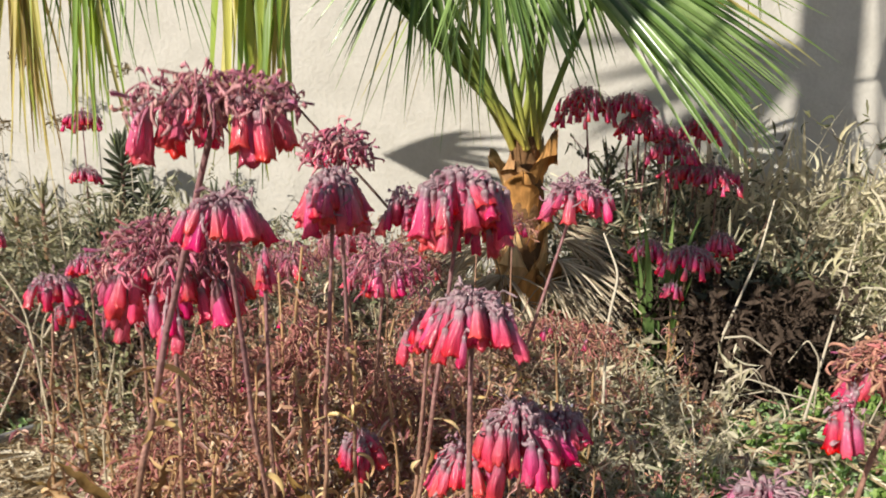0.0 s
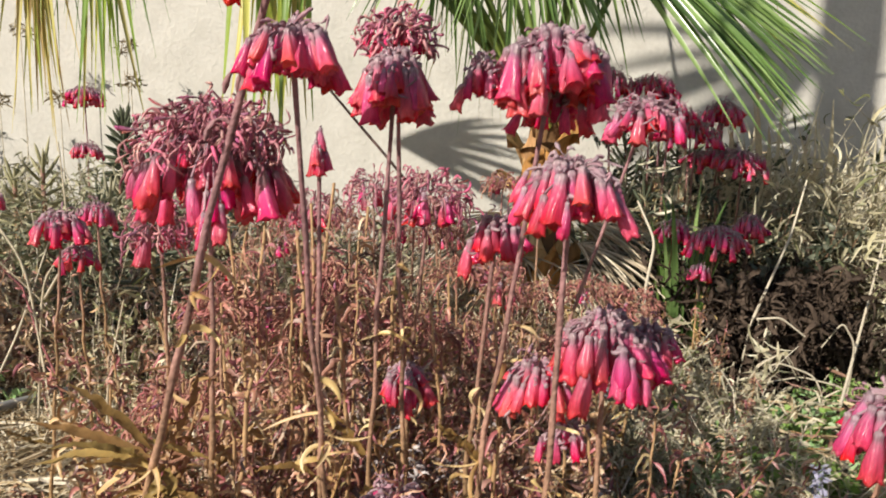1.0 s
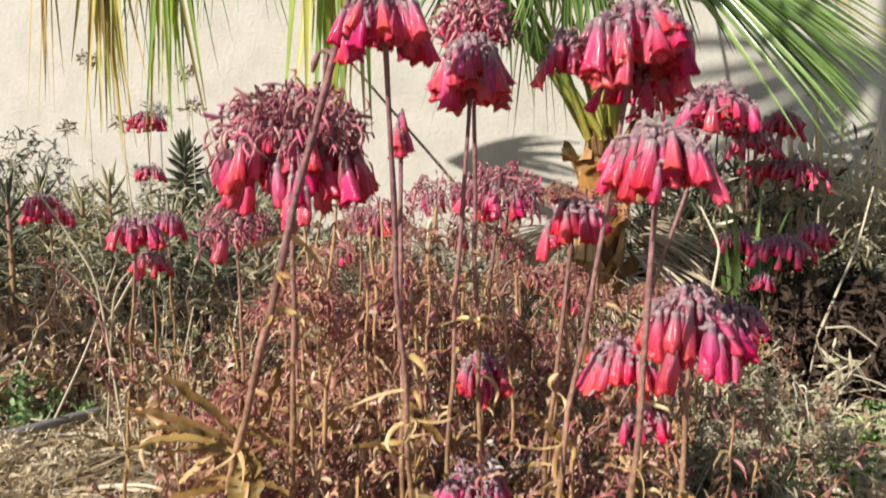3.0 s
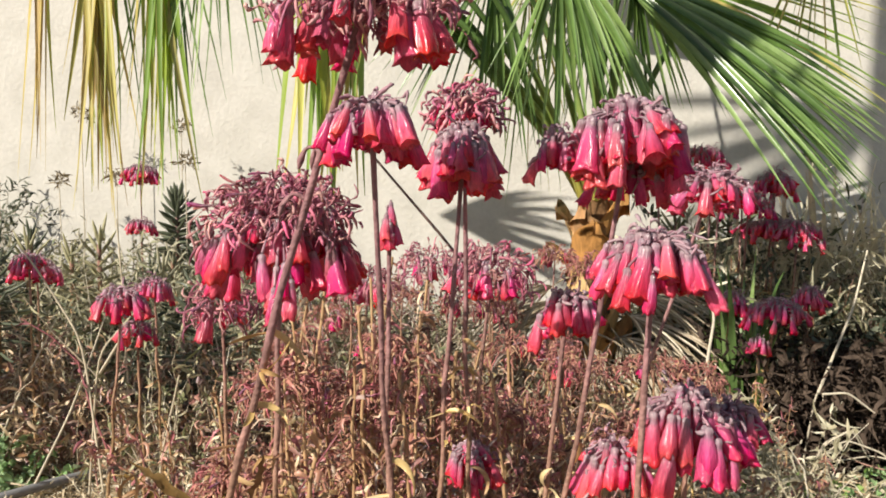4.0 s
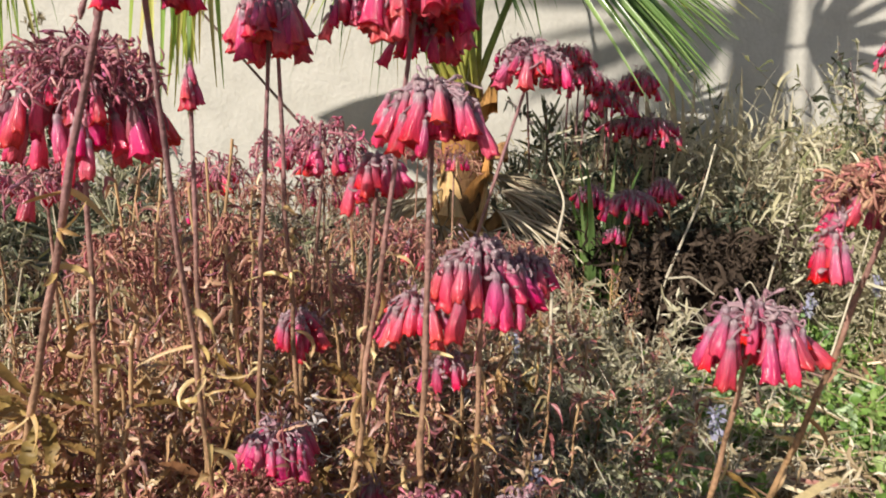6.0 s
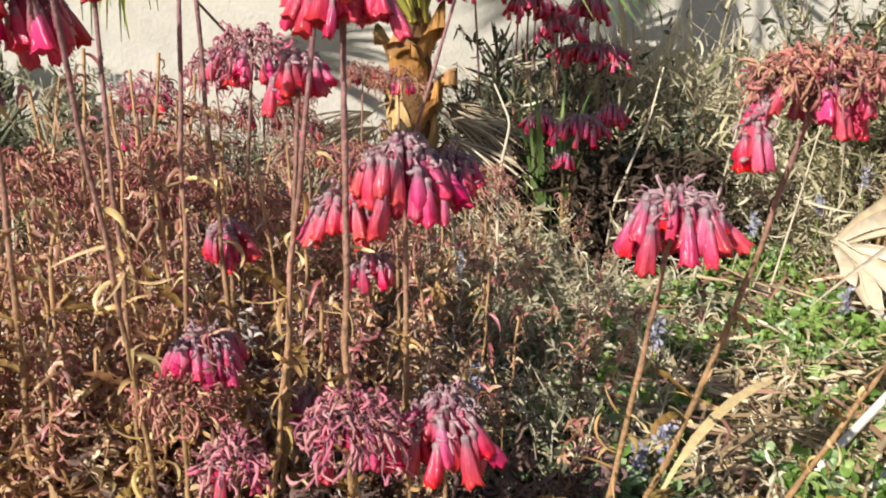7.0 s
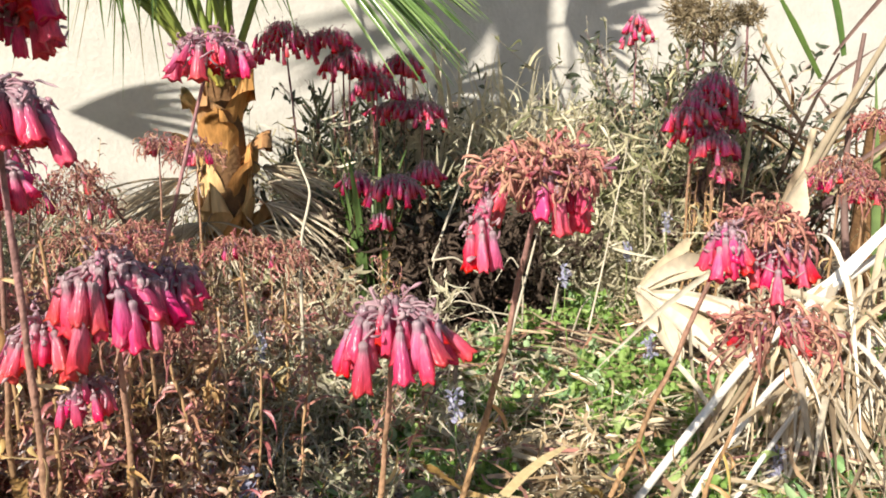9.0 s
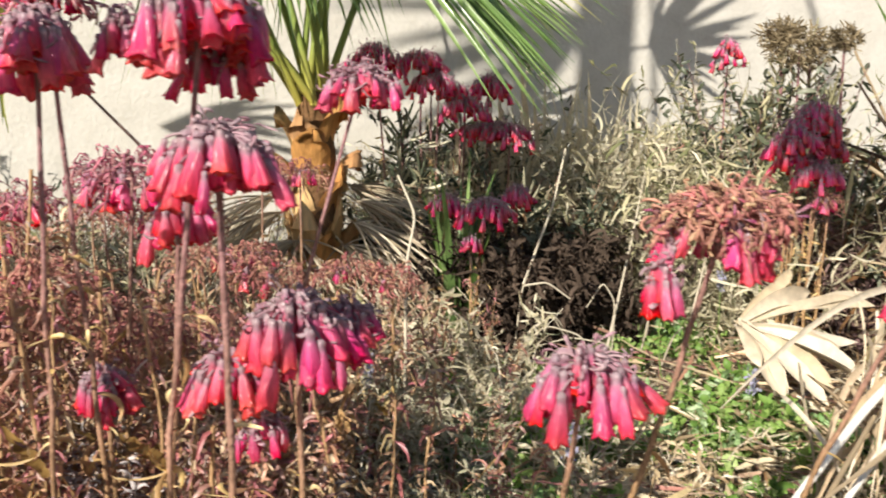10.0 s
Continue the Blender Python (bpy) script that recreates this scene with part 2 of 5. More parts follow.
M_PIPE = make_mat("grey_pipe", [(0.20, 0.20, 0.205), (0.32, 0.315, 0.31)], 0.6, "noise", 60, 0.25, 0.15, 0.002)
M_GREYTRUNK = make_mat("tree_bark", [(0.16, 0.12, 0.09), (0.30, 0.24, 0.18)], 0.9, "noise", 30, 0.3, 0.6, 0.02)

# ---- mesh helpers ----
rng = np.random.default_rng(7)


def R(lo, hi, *shape):
    return rng.uniform(lo, hi, shape if shape else None)


def bez(p0, c, p1, k):
    """Points along quadratic curves: arrays (n, 3) give (n, k, 3)."""
    t = np.linspace(0, 1, k)[None, :, None]
    p0, c, p1 = (np.asarray(a, float).reshape(-1, 1, 3) for a in (p0, c, p1))
    return (1 - t) ** 2 * p0 + 2 * t * (1 - t) * c + t ** 2 * p1


def across(paths, hint):
    tan = np.gradient(paths, axis=1)
    tan /= np.linalg.norm(tan, axis=2, keepdims=True) + 1e-9
    side = np.cross(tan, np.broadcast_to(hint, tan.shape))
    side /= np.linalg.norm(side, axis=2, keepdims=True) + 1e-9
    return tan, side, np.cross(side, tan)


def tubes(paths, radii, sides=5):
    n, k, _ = paths.shape
    radii = np.broadcast_to(np.asarray(radii, float), (n, k))
    _, a, b = across(paths, np.array([0.31, 0.17, 0.93]))
    ang = np.arange(sides) * 2 * math.pi / sides
    ring = a[:, :, None] * np.cos(ang)[None, None, :, None] + b[:, :, None] * np.sin(ang)[None, None, :, None]
    v = paths[:, :, None] + ring * radii[:, :, None, None]
    idx = np.arange(n * k * sides).reshape(n, k, sides)
    nxt = np.roll(idx, -1, axis=2)
    f = np.stack([idx[:, :-1], nxt[:, :-1], nxt[:, 1:], idx[:, 1:]], axis=-1)
    return v.reshape(-1, 3), f.reshape(-1, 4)


def blades(paths, widths, hint, fold=0.3):
    """Leaves along the paths, three points across, folded along the middle."""
    n, k, _ = paths.shape
    widths = np.broadcast_to(np.asarray(widths, float), (n, k))
    hint = np.asarray(hint, float).reshape(-1, 1, 3)
    _, s, u = across(paths, np.broadcast_to(hint, (n, k, 3)))
    w = widths[:, :, None] / 2
    v = np.stack([paths - s * w + u * w * fold, paths, paths + s * w + u * w * fold], axis=2)
    idx = np.arange(n * k * 3).reshape(n, k, 3)
    f = np.stack([idx[:, :-1, :-1], idx[:, :-1, 1:], idx[:, 1:, 1:], idx[:, 1:, :-1]], axis=-1)
    return v.reshape(-1, 3), f.reshape(-1, 4)


def mesh_of(name, pieces, mats, smooth=True):
    """One mesh from (vertices, quads) pieces; mats: one material a piece, or one for all."""
    me = bpy.data.meshes.new(name)
    mats = mats if isinstance(mats, (list, tuple)) else [mats] * len(pieces)
    kinds = list(dict.fromkeys(mats))
    vs, fs, ms, off = [], [], [], 0
    for (v, f), m in zip(pieces, mats):
        vs.append(v)
        fs.append(f + off)
        ms.append(np.full(len(f), kinds.index(m), np.int32))
        off += len(v)
    v, f, mi = np.concatenate(vs), np.concatenate(fs), np.concatenate(ms)
    me.vertices.add(len(v))
    me.vertices.foreach_set("co", v.astype(np.float32).ravel())
    me.loops.add(len(f) * 4)
    me.loops.foreach_set("vertex_index", f.astype(np.int32).ravel())
    me.polygons.add(len(f))
    me.polygons.foreach_set("loop_start", np.arange(len(f), dtype=np.int32) * 4)
    me.polygons.foreach_set("material_index", mi)
    me.polygons.foreach_set("use_smooth", np.full(len(f), smooth))
    for m in kinds:
        me.materials.append(m)
    me.update(calc_edges=True)
    me.validate()
    return me


def part(name, me, parent, label="", m=None):
    ob = new(name, me)
    ob.parent = parent
    if m is not None:
        ob.matrix_basis = m
    return tagged(ob, label) if label else ob


def thing(name, at, label, category, group="", kind=""):
    ob = new(name)
    ob.empty_display_size = 0.02
    ob.location = at
    return tagged(ob, label, category, group, kind)


def box(x0, x1, y0, y1, z0, z1):
    v = np.array([(x, y, z) for x in (x0, x1) for y in (y0, y1) for z in (z0, z1)], float)
    f = np.array([(0, 1, 3, 2), (4, 6, 7, 5), (0, 4, 5, 1), (2, 3, 7, 6), (0, 2, 6, 4), (1, 5, 7, 3)])
    return v, f


def unit(a):
    a = np.asarray(a, float)
    return a / (np.linalg.norm(a, axis=-1, keepdims=True) + 1e-9)


# ---- setting ----
def build_ground():
    n = 150
    xs = np.concatenate([[-60, -20, -8], np.linspace(-4, 4, n), [8, 20, 60]])
    ys = np.concatenate([[-60, -20, -6], np.linspace(-1.5, 4.5, n), [8, 20, 60]])
    gx, gy = np.meshgrid(xs, ys, indexing="ij")
    gz = np.array([[noise.noise((x * 1.7, y * 1.7, 0.3)) * 0.02 + noise.noise((x * 9, y * 9, 2)) * 0.008 for y in ys] for x in xs])
    v = np.stack([gx, gy, gz - 0.01], -1).reshape(-1, 3)
    idx = np.arange(len(v)).reshape(len(xs), len(ys))
    f = np.stack([idx[:-1, :-1], idx[1:, :-1], idx[1:, 1:], idx[:-1, 1:]], -1).reshape(-1, 4)
    tagged(new("ground", mesh_of("ground", [(v, f)], M_SOIL)), "dry brown garden soil under straw and dead leaves", "ground", kind="structure")


build_ground()
WALL_Y = 3.42
tagged(new("wall_back", mesh_of("wall_back", [box(-9, 9, WALL_Y, WALL_Y + 0.25, -0.1, 2.7)], M_WALL, False)),
       "cream stucco garden wall in bright sun behind the plants", "wall", kind="structure")


# ---- flowering plants ----
def bell_mesh(name, lip, mat, bend, slim=1.08):
    """A hanging bell, one unit long, its mouth at z = -1: calyx, tube and four flared lobes."""
    prof = [(0.022, 0.0), (0.055, -0.015), (0.080, -0.05), (0.088, -0.09), (0.084, -0.13), (0.078, -0.16), (0.092, -0.24), (0.128, -0.42), (0.158, -0.66), (0.164, -0.84),
            (0.174 * lip, -0.92), (0.200 * lip, -0.985), (0.165 * lip, -0.955), (0.10, -0.80)]
    sides = 16
    ang = np.arange(sides) * 2 * math.pi / sides
    v = []
    for i, (r, z) in enumerate(prof):
        lobe = np.cos(4 * ang)
        w = max(0.0, -z - 0.25) * 0.26 if i < 13 else 0
        rr = slim * r * (1 + w * lobe) * (1 + 0.05 * np.sin(3 * ang + 9 * z + 7 * bend))
        zz = z - (0.04 * lobe if i in (10, 11, 12) else 0)
        off = bend * z * z
        v.append(np.stack([rr * np.cos(ang) + off, rr * np.sin(ang), zz + 0 * ang], -1))
    v = np.concatenate(v)
    idx = np.arange(len(v)).reshape(len(prof), sides)
    nxt = np.roll(idx, -1, axis=1)
    f = np.stack([idx[:-1], idx[1:], nxt[1:], nxt[:-1]], -1).reshape(-1, 4)
    return mesh_of(name, [(v, f)], mat)


BELLS = [bell_mesh("bell", lip, M_FLOWER, b) for lip, b in ((1.0, 0.05), (1.08, -0.06), (0.82, 0.12), (1.14, 0.0), (0.7, -0.10))]
OLD_BELLS = [bell_mesh("faded_bell", lip, M_FADED, b) for lip, b in ((0.7, 0.12), (0.85, -0.1), (0.6, 0.2))]
SHRIVELLED = [bell_mesh("shrivelled_bell", lip, M_SHRIVEL, b, sl) for lip, b, sl in ((0.5, 0.35, 0.42), (0.7, -0.3, 0.36), (0.35, 0.5, 0.40), (0.9, 0.2, 0.5))]


def strands(n, R0, H, droop, hub, shaggy=0.0, heaps=1, fine=0.82):
    """Withered florets: a thin stalk, a swollen calyx and a crumpled tube that curls over; heaps: how many tufts make up the dome."""
    up3 = np.array([0, 0, 1.0])
    ang = np.arange(heaps) * 2.39996 + R(0, 6)
    rad = R0 * 0.52 * np.sqrt((np.arange(heaps) + 0.3) / heaps) if heaps > 1 else np.zeros(1)
    tufts = np.stack([rad * np.cos(ang), rad * np.sin(ang), H * (0.10 - 0.5 * (rad / R0) ** 2) * (heaps > 1) + R(-0.05, 0.05, heaps) * H * (heaps > 1)], -1)
    size = R0 * (0.60 if heaps > 1 else 1.0)
    high = H * (0.55 if heaps > 1 else 1.0)
    m = n + n * 3 // 4
    centre = hub + tufts[rng.integers(0, heaps, m)]
    phi = R(0, 2 * math.pi, m)
    out = np.stack([np.cos(phi), np.sin(phi), 0 * phi], -1)
    q = np.sqrt(R(0.01, 1, m))[:, None]
    ell = np.minimum(0.020 if heaps > 4 else 0.029, 0.5 * R0) * R(0.6, 1.2, m)[:, None]
    p0 = centre + out * size * q * 0.72 + up3 * (high * (0.30 - 0.34 * q ** 2) - high * 0.45 * R(0, 1, m)[:, None] ** 2)
    way = unit(out * (0.3 + q) + up3 * (0.9 - 1.0 * q) + rng.normal(0, 0.6 + 0.7 * shaggy, (m, 3)))
    side = unit(np.cross(way, rng.normal(0, 1, (m, 3))))
    c = p0 + way * ell * 1.0 + side * ell * 0.25
    p1 = p0 + way * ell * 0.55 + out * ell * 0.2 - side * ell * R(0.0, 0.6, m)[:, None] - up3 * ell * R(-0.2, 1.3, m)[:, None] * droop
    k = 10
    p = bez(p0, c, p1, k)
    t = np.linspace(0, 1, k)
    p += (np.sin(t[None, :, None] * R(3, 9, m)[:, None, None] + R(0, 6, m)[:, None, None]) * t[None, :, None] * 0.0032 * R(0.2, 1.2, m)[:, None, None]) * rng.normal(0, 1, (m, 1, 3))
    thick = np.interp(t, [0, 0.30, 0.42, 0.56, 0.66, 0.84, 1.0], [0.6, 0.6, 1.9, 2.4, 1.5, 2.0, 0.5]) * 0.00085 * fine
    return tubes(p, thick[None] * R(0.75, 1.35, m)[:, None] * R(0.75, 1.25, m, k), 5)


LABELS = {"fresh": "chandelier plant, dome of hanging pink-red bells on a brown stem",
          "mixed": "chandelier plant with half-withered mauve flower head above pink-red bells",
          "dry": "withered chandelier plant with curled dusky red flower strands"}


def flower_head(parent, off, R0, H, style, bells, seed_turn=0.0, bell_len=None, dry=None):
    """An umbel whose crest lies at off; its bells are children of their own."""
    off = np.asarray(off, float)
    hub = off + np.array([0, 0, -0.30 * H])
    L = min(0.043, max(bell_len or 0.0, 0.60 * H))
    if dry is None:
        dry = {"fresh": 44, "mixed": 130, "dry": 110}[style]
    specs, p0, c, p1 = [], [], [], []
    golden = 2.39996
    bells = round(bells * (1.45 if style == "fresh" else 1.0))
    drop = max(0.004, H - L * 0.96)
    for i in range(bells):
        phi = i * golden + seed_turn + R(-0.35, 0.35)
        out = np.array([math.cos(phi), math.sin(phi), 0])
        ell = L * R(0.70, 1.08)
        if style == "fresh":
            # caps spread over a dome, bells tilting outwards towards its rim
            q = min(1.0, math.sqrt((i + 0.4) / bells) * R(0.86, 1.08))
            r = max(0.003, (R0 - 0.3 * L) * q)
            end = off + out * r + np.array([0, 0, -drop * (q ** 1.9) * R(0.55, 1.15) - 0.006 * R(0, 1)])
            tilt = radians(2 + 10 * q * q + R(-12, 15))
            if i % 13 == 2 and bells > 20:
                tilt = radians(R(22, 46))
                ell *= 0.85
        else:
            # bells left over under a withered dome, in a few bunches
            phi = seed_turn + (i % 5) * 1.3 + R(-0.5, 0.5)
            out = np.array([math.cos(phi), math.sin(phi), 0])
            q = R(0.35, 1.0)
            r = max(0.004, (R0 - 0.014) * q)
            end = off + out * r + np.array([0, 0, -max(0.0, H - L) * R(0.55, 1.0) * (0.45 + 0.55 * q)])
            tilt = radians(3 + 11 * q + R(-9, 14))
        rot = Matrix.Rotation(phi + R(-0.4, 0.4), 4, "Z") @ Matrix.Rotation(-tilt, 4, "Y") @ Matrix.Rotation(R(0, 6.28), 4, "Z")
        w = ell * R(0.86, 1.12)
        specs.append(Matrix.Translation(end) @ rot @ Matrix.Diagonal((w, w, ell, 1)))
        p0.append(hub + out * 0.002)
        c.append(hub + out * r * 0.6 + np.array([0, 0, (end[2] - hub[2]) * 0.8 + 0.12 * H]))
        p1.append(end + np.array([0, 0, 0.0005]))
    pieces, mats = [], []
    if bells:
        p = bez(p0, c, p1, 7)
        pieces.append(tubes(p, np.array([[0.0010, 0.0009, 0.0009, 0.0009, 0.0010, 0.0011, 0.0012]]), 5))
        mats.append(M_PEDICEL)
    if style == "fresh":
        dry = round(dry * 0.45)
    if dry:
        pieces.append(strands(dry, R0 * (1.0 if style != "fresh" else 0.75), H, {"fresh": 0.2, "mixed": 0.9, "dry": 0.9}[style], hub, 0.5 if dry > 200 else 0.05,
                              7 if dry > 200 else 1, 0.75 if style == "fresh" else 0.82))
        mats.append({"fresh": M_PEDICEL, "mixed": M_WITHER if parent.location.x < 0.2 else M_RUSTHEAD, "dry": M_RUSTHEAD}[style])
    head = part("flower_head", mesh_of("flower_head", pieces, mats), parent)
    for mtx in specs:
        pool = BELLS if style == "fresh" or R(0, 1) < 0.88 else OLD_BELLS
        part("flower", pool[int(R(0, len(pool)))], head, "", mtx)
    # shrivelled bells tossed over a withered dome
    for i in range(min(60, int(dry / 8)) if style == "mixed" else dry // 14 if style == "dry" else 0):
        phi, q = R(0, 6.28), math.sqrt(R(0.02, 1))
        at = hub + np.array([math.cos(phi) * R0 * 0.8 * q, math.sin(phi) * R0 * 0.8 * q, H * (0.26 - 0.26 * q ** 2.2) - R(0, 0.006)])
        ell = min(0.024, L) * R(0.5, 1.0)
        rot = Matrix.Rotation(phi + R(-0.6, 0.6), 4, "Z") @ Matrix.Rotation(-radians(R(20, 115)), 4, "Y") @ Matrix.Rotation(R(0, 6.28), 4, "Z")
        part("withered_flower", SHRIVELLED[int(R(0, 4))], head, "", Matrix.Translation(at) @ rot @ Matrix.Diagonal((ell, ell, ell, 1)))
    return head


def toothed_leaf(p0, c, p1, width):
    k = 19
    p = bez([p0], [c], [p1], k)
    p[0][1:] += rng.normal(0, 0.0012, (k - 1, 3))
    t = np.linspace(0, 1, k)
    w = width * np.sin(math.pi * np.clip(t, 0.03, 0.985)) ** 0.8 * (1 + 0.13 * (np.arange(k) % 2) + R(-0.06, 0.06, k))
    return blades(p, w[None], [[0, 0, 1]], 0.45)


def curled_leaves(q, length, width):
    """Dead leaves that spring from the points q and roll up into hooks."""
    m = len(q)
    d = unit(rng.normal(0, 1, (m, 3)) * (1, 1, 0.5) + (0, 0, 0.2))
    nrm = unit(np.cross(d, rng.normal(0, 1, (m, 3))) - np.array([0, 0, 0.7]))
    turn = R(0.8, 3.4, m)[:, None, None]
    t = np.linspace(0, 1, 9)[None, :, None]
    ell = R(length[0], length[1], m)[:, None, None]
    p = q[:, None] + ell * (d[:, None] * np.sin(turn * t) + nrm[:, None] * (1 - np.cos(turn * t))) / np.maximum(1.0, turn * 0.75)
    w = np.array([[0.5, 0.9, 1, 1, 0.95, 0.85, 0.7, 0.45, 0.08]]) * R(width[0], width[1], m)[:, None]
    return blades(p, w, rng.normal(0, 1, (m, 3)), 0.5)


def plant(crest, R0, H, style="fresh", bells=22, base=(0, 0), bow=(0, 0), stem=0.0042, leaves=0, more=(), dry=None, bell_len=None, label="", shoots=0):
    """A chandelier plant: crest, radius and height of its flower head; base: where the stem stands, off the crest's plumb line."""
    crest = np.array(crest)
    if crest[1] > 1.9 and bell_len is None:
        bell_len = 0.040
        bells = round(bells * 1.3)
    foot = np.array([crest[0] + base[0], crest[1] + base[1], -0.01])
    root = thing("chandelier_plant", foot, label or LABELS[style], "flowering plant", "chandelier plants")
    top = crest - foot + np.array([0, 0, -0.30 * H])
    mid = top * 0.5 + np.array([bow[0], bow[1], 0])
    k = 26
    p = bez([(0, 0, 0)], [mid], [top], k)
    wob = np.array([[noise.noise((crest[0] * 7 + i * 0.35, 3, j)) for j in (0, 5, 9)] for i in range(k)]) * 0.006
    wob *= np.sin(np.linspace(0, math.pi, k))[:, None]
    p[0] += wob
    stem = stem if stem > 0.005 else stem * 0.88
    rad = np.linspace(stem * 1.08, stem * 0.62, k)
    rad = rad * (1 + 0.25 * (np.arange(k) % 3 == 0) * R(0.2, 1.0, k))
    part("stem", mesh_of("stem", [tubes(p, rad[None], 8)], M_STEM), root)
    flower_head(root, crest - foot, R0, H, style, bells, R(0, 6), bell_len, dry)
    for (o, r2, h2, st, nb) in more:
        flower_head(root, crest - foot + np.array(o), r2, h2, st, nb, R(0, 6), bell_len)
    for i in range(shoots):
        q = p[0][k - 4 - i % 2]
        a = R(2.0, 5.5)
        d = np.array([math.cos(a), math.sin(a), 0]) * R(0.012, 0.024)
        sh = bez([q], [q + d * 0.8 + (0, 0, 0.014)], [q + d * 1.1 + (0, 0, -0.012)], 8)
        part("side_shoot", mesh_of("side_shoot", [tubes(sh, np.array([[0.0020, 0.0018, 0.0016, 0.0014, 0.0014, 0.0022, 0.0030, 0.0010]]), 6)], M_STEM), root)
    for i in range(leaves):
        s = R(0.22, 0.60)
        q = p[0][int(s * (k - 1))]
        a = R(0, 2 * math.pi) if i % 2 else R(2.4, 3.9)
        ell = R(0.04, 0.08)
        d = np.array([math.cos(a), math.sin(a), 0]) * ell
        part("leaf", mesh_of("leaf", [toothed_leaf(q, q + d * 0.5 + (0, 0, R(0.0, 0.02)), q + d + (0, 0, R(-0.02, 0.05)), R(0.011, 0.019) * (1.25 if stem > 0.005 else 1.0))], M_LEAF), root)
    m = max(8, int(46 * min(1.0, crest[2])))
    part("dried_leaf", mesh_of("dried_leaf", [curled_leaves(p[0][(R(0.06, 0.74, m) * (k - 1)).astype(int)], (0.010, 0.040), (0.0028, 0.0062))], M_CURL if crest[0] > -0.2 else M_GOLD), root)["kind"] = "stuff"
    return root


def hang_leaves(root, rows, mat=None):
    """Old toothed leaves on a stem: (where it springs, tip, width, lift of its middle), in the world."""
    o = np.array(root.location)
    for a, b, w, lift in rows:
        a, b = np.array(a) - o, np.array(b) - o
        side = np.array([R(-0.01, 0.01), R(-0.015, 0.015), lift])
        part("leaf", mesh_of("leaf", [toothed_leaf(a, (a + b) / 2 + side, b, w)], mat or M_LEAF), root)


# tall ones in front
leaning = plant((-0.172, 0.600, 0.904), 0.079, 0.082, "mixed", 24, (-0.285, 0.27), (-0.016, -0.02), 0.0048, 0, bell_len=0.034, shoots=3, dry=255, label="tall chandelier plant, half-withered head on a leaning purplish stem")
hang_leaves(leaning, [((-0.317, 0.728, 0.434), (-0.278, 0.715, 0.512), 0.012, -0.012), ((-0.326, 0.735, 0.422), (-0.450, 0.740, 0.452), 0.020, -0.004),
                      ((-0.328, 0.737, 0.415), (-0.412, 0.700, 0.444), 0.016, 0.010), ((-0.326, 0.735, 0.428), (-0.440, 0.800, 0.470), 0.014, 0.010),
                      ((-0.330, 0.738, 0.408), (-0.455, 0.755, 0.400), 0.022, 0.018), ((-0.320, 0.730, 0.418), (-0.300, 0.700, 0.372), 0.014, 0.004),
                      ((-0.322, 0.732, 0.414), (-0.322, 0.695, 0.362), 0.015, -0.004), ((-0.333, 0.742, 0.398), (-0.440, 0.820, 0.372), 0.020, 0.020),
                      ((-0.340, 0.750, 0.372), (-0.420, 0.700, 0.338), 0.019, 0.022)])
plant((-0.160, 0.560, 0.812), 0.039, 0.049, "fresh", 27, (0.01, 0.24), (0, 0), 0.0032, 3, bell_len=0.031)
plant((-0.111, 0.775, 0.814), 0.041, 0.073, "fresh", 32, (-0.045, 0.05), (0.0, 0), 0.0034, 4)
plant((-0.114, 0.820, 0.849), 0.041, 0.047, "mixed", 9, (0.02, 0.08), (0, 0), 0.0035, 2, dry=75)
plant((0.024, 0.662, 0.824), 0.052, 0.073, "fresh", 46, (-0.10, 0.10), (0, 0), 0.0034, 4, more=(((-0.055, 0.015, -0.022), 0.024, 0.046, "fresh", 8), ((0.01, 0.05, -0.042), 0.040, 0.046, "fresh", 14)))
plant((0.034, 0.605, 0.727), 0.044, 0.061, "fresh", 40, (-0.005, 0.10), (0, 0), 0.0038, 5, bell_len=0.034)
plant((0.082, 0.700, 0.594), 0.052, 0.085, "fresh", 40, (0.005, 0.03), (0, 0), 0.0038, 4, more=(((-0.055, 0.01, -0.048), 0.037, 0.060, "fresh", 16), ((-0.027, 0.02, -0.108), 0.030, 0.047, "fresh", 8), ((0.046, 0.03, -0.016), 0.032, 0.058, "fresh", 14)))
plant((-0.277, 0.760, 0.769), 0.084, 0.149, "mixed", 60, (-0.03, 0.06), (0, 0), 0.0042, 6, dry=470, bell_len=0.034, label="large chandelier plant, withered mauve dome over red bells")
plant((-0.170, 0.716, 0.739), 0.014, 0.045, "fresh", 4, (0.0, 0.03), (0, 0), 0.0034, 2, dry=4)
plant((-0.012, 0.788, 0.664), 0.035, 0.059, "fresh", 15, (-0.05, 0.06), (0, 0), 0.0036, 4, dry=30)
plant((-0.088, 1.040, 0.684), 0.056, 0.083, "mixed", 9, (-0.06, 0.05), (0, 0), 0.0036, 3, dry=105)
plant((0.170, 1.016, 0.783), 0.056, 0.064, "fresh", 20, (-0.23, 0.02), (0, 0), 0.0034, 0, dry=130, bell_len=0.034)
plant((0.290, 0.605, 0.562), 0.049, 0.062, "fresh", 32, (-0.025, 0.15), (0, 0), 0.0036, 3, bell_len=0.037)
plant((0.439, 0.680, 0.672), 0.066, 0.102, "mixed", 16, (-0.12, 0.18), (0.03, 0), 0.0042, 4, dry=390, more=(((-0.06, -0.01, -0.060), 0.022, 0.055, "fresh", 7),))
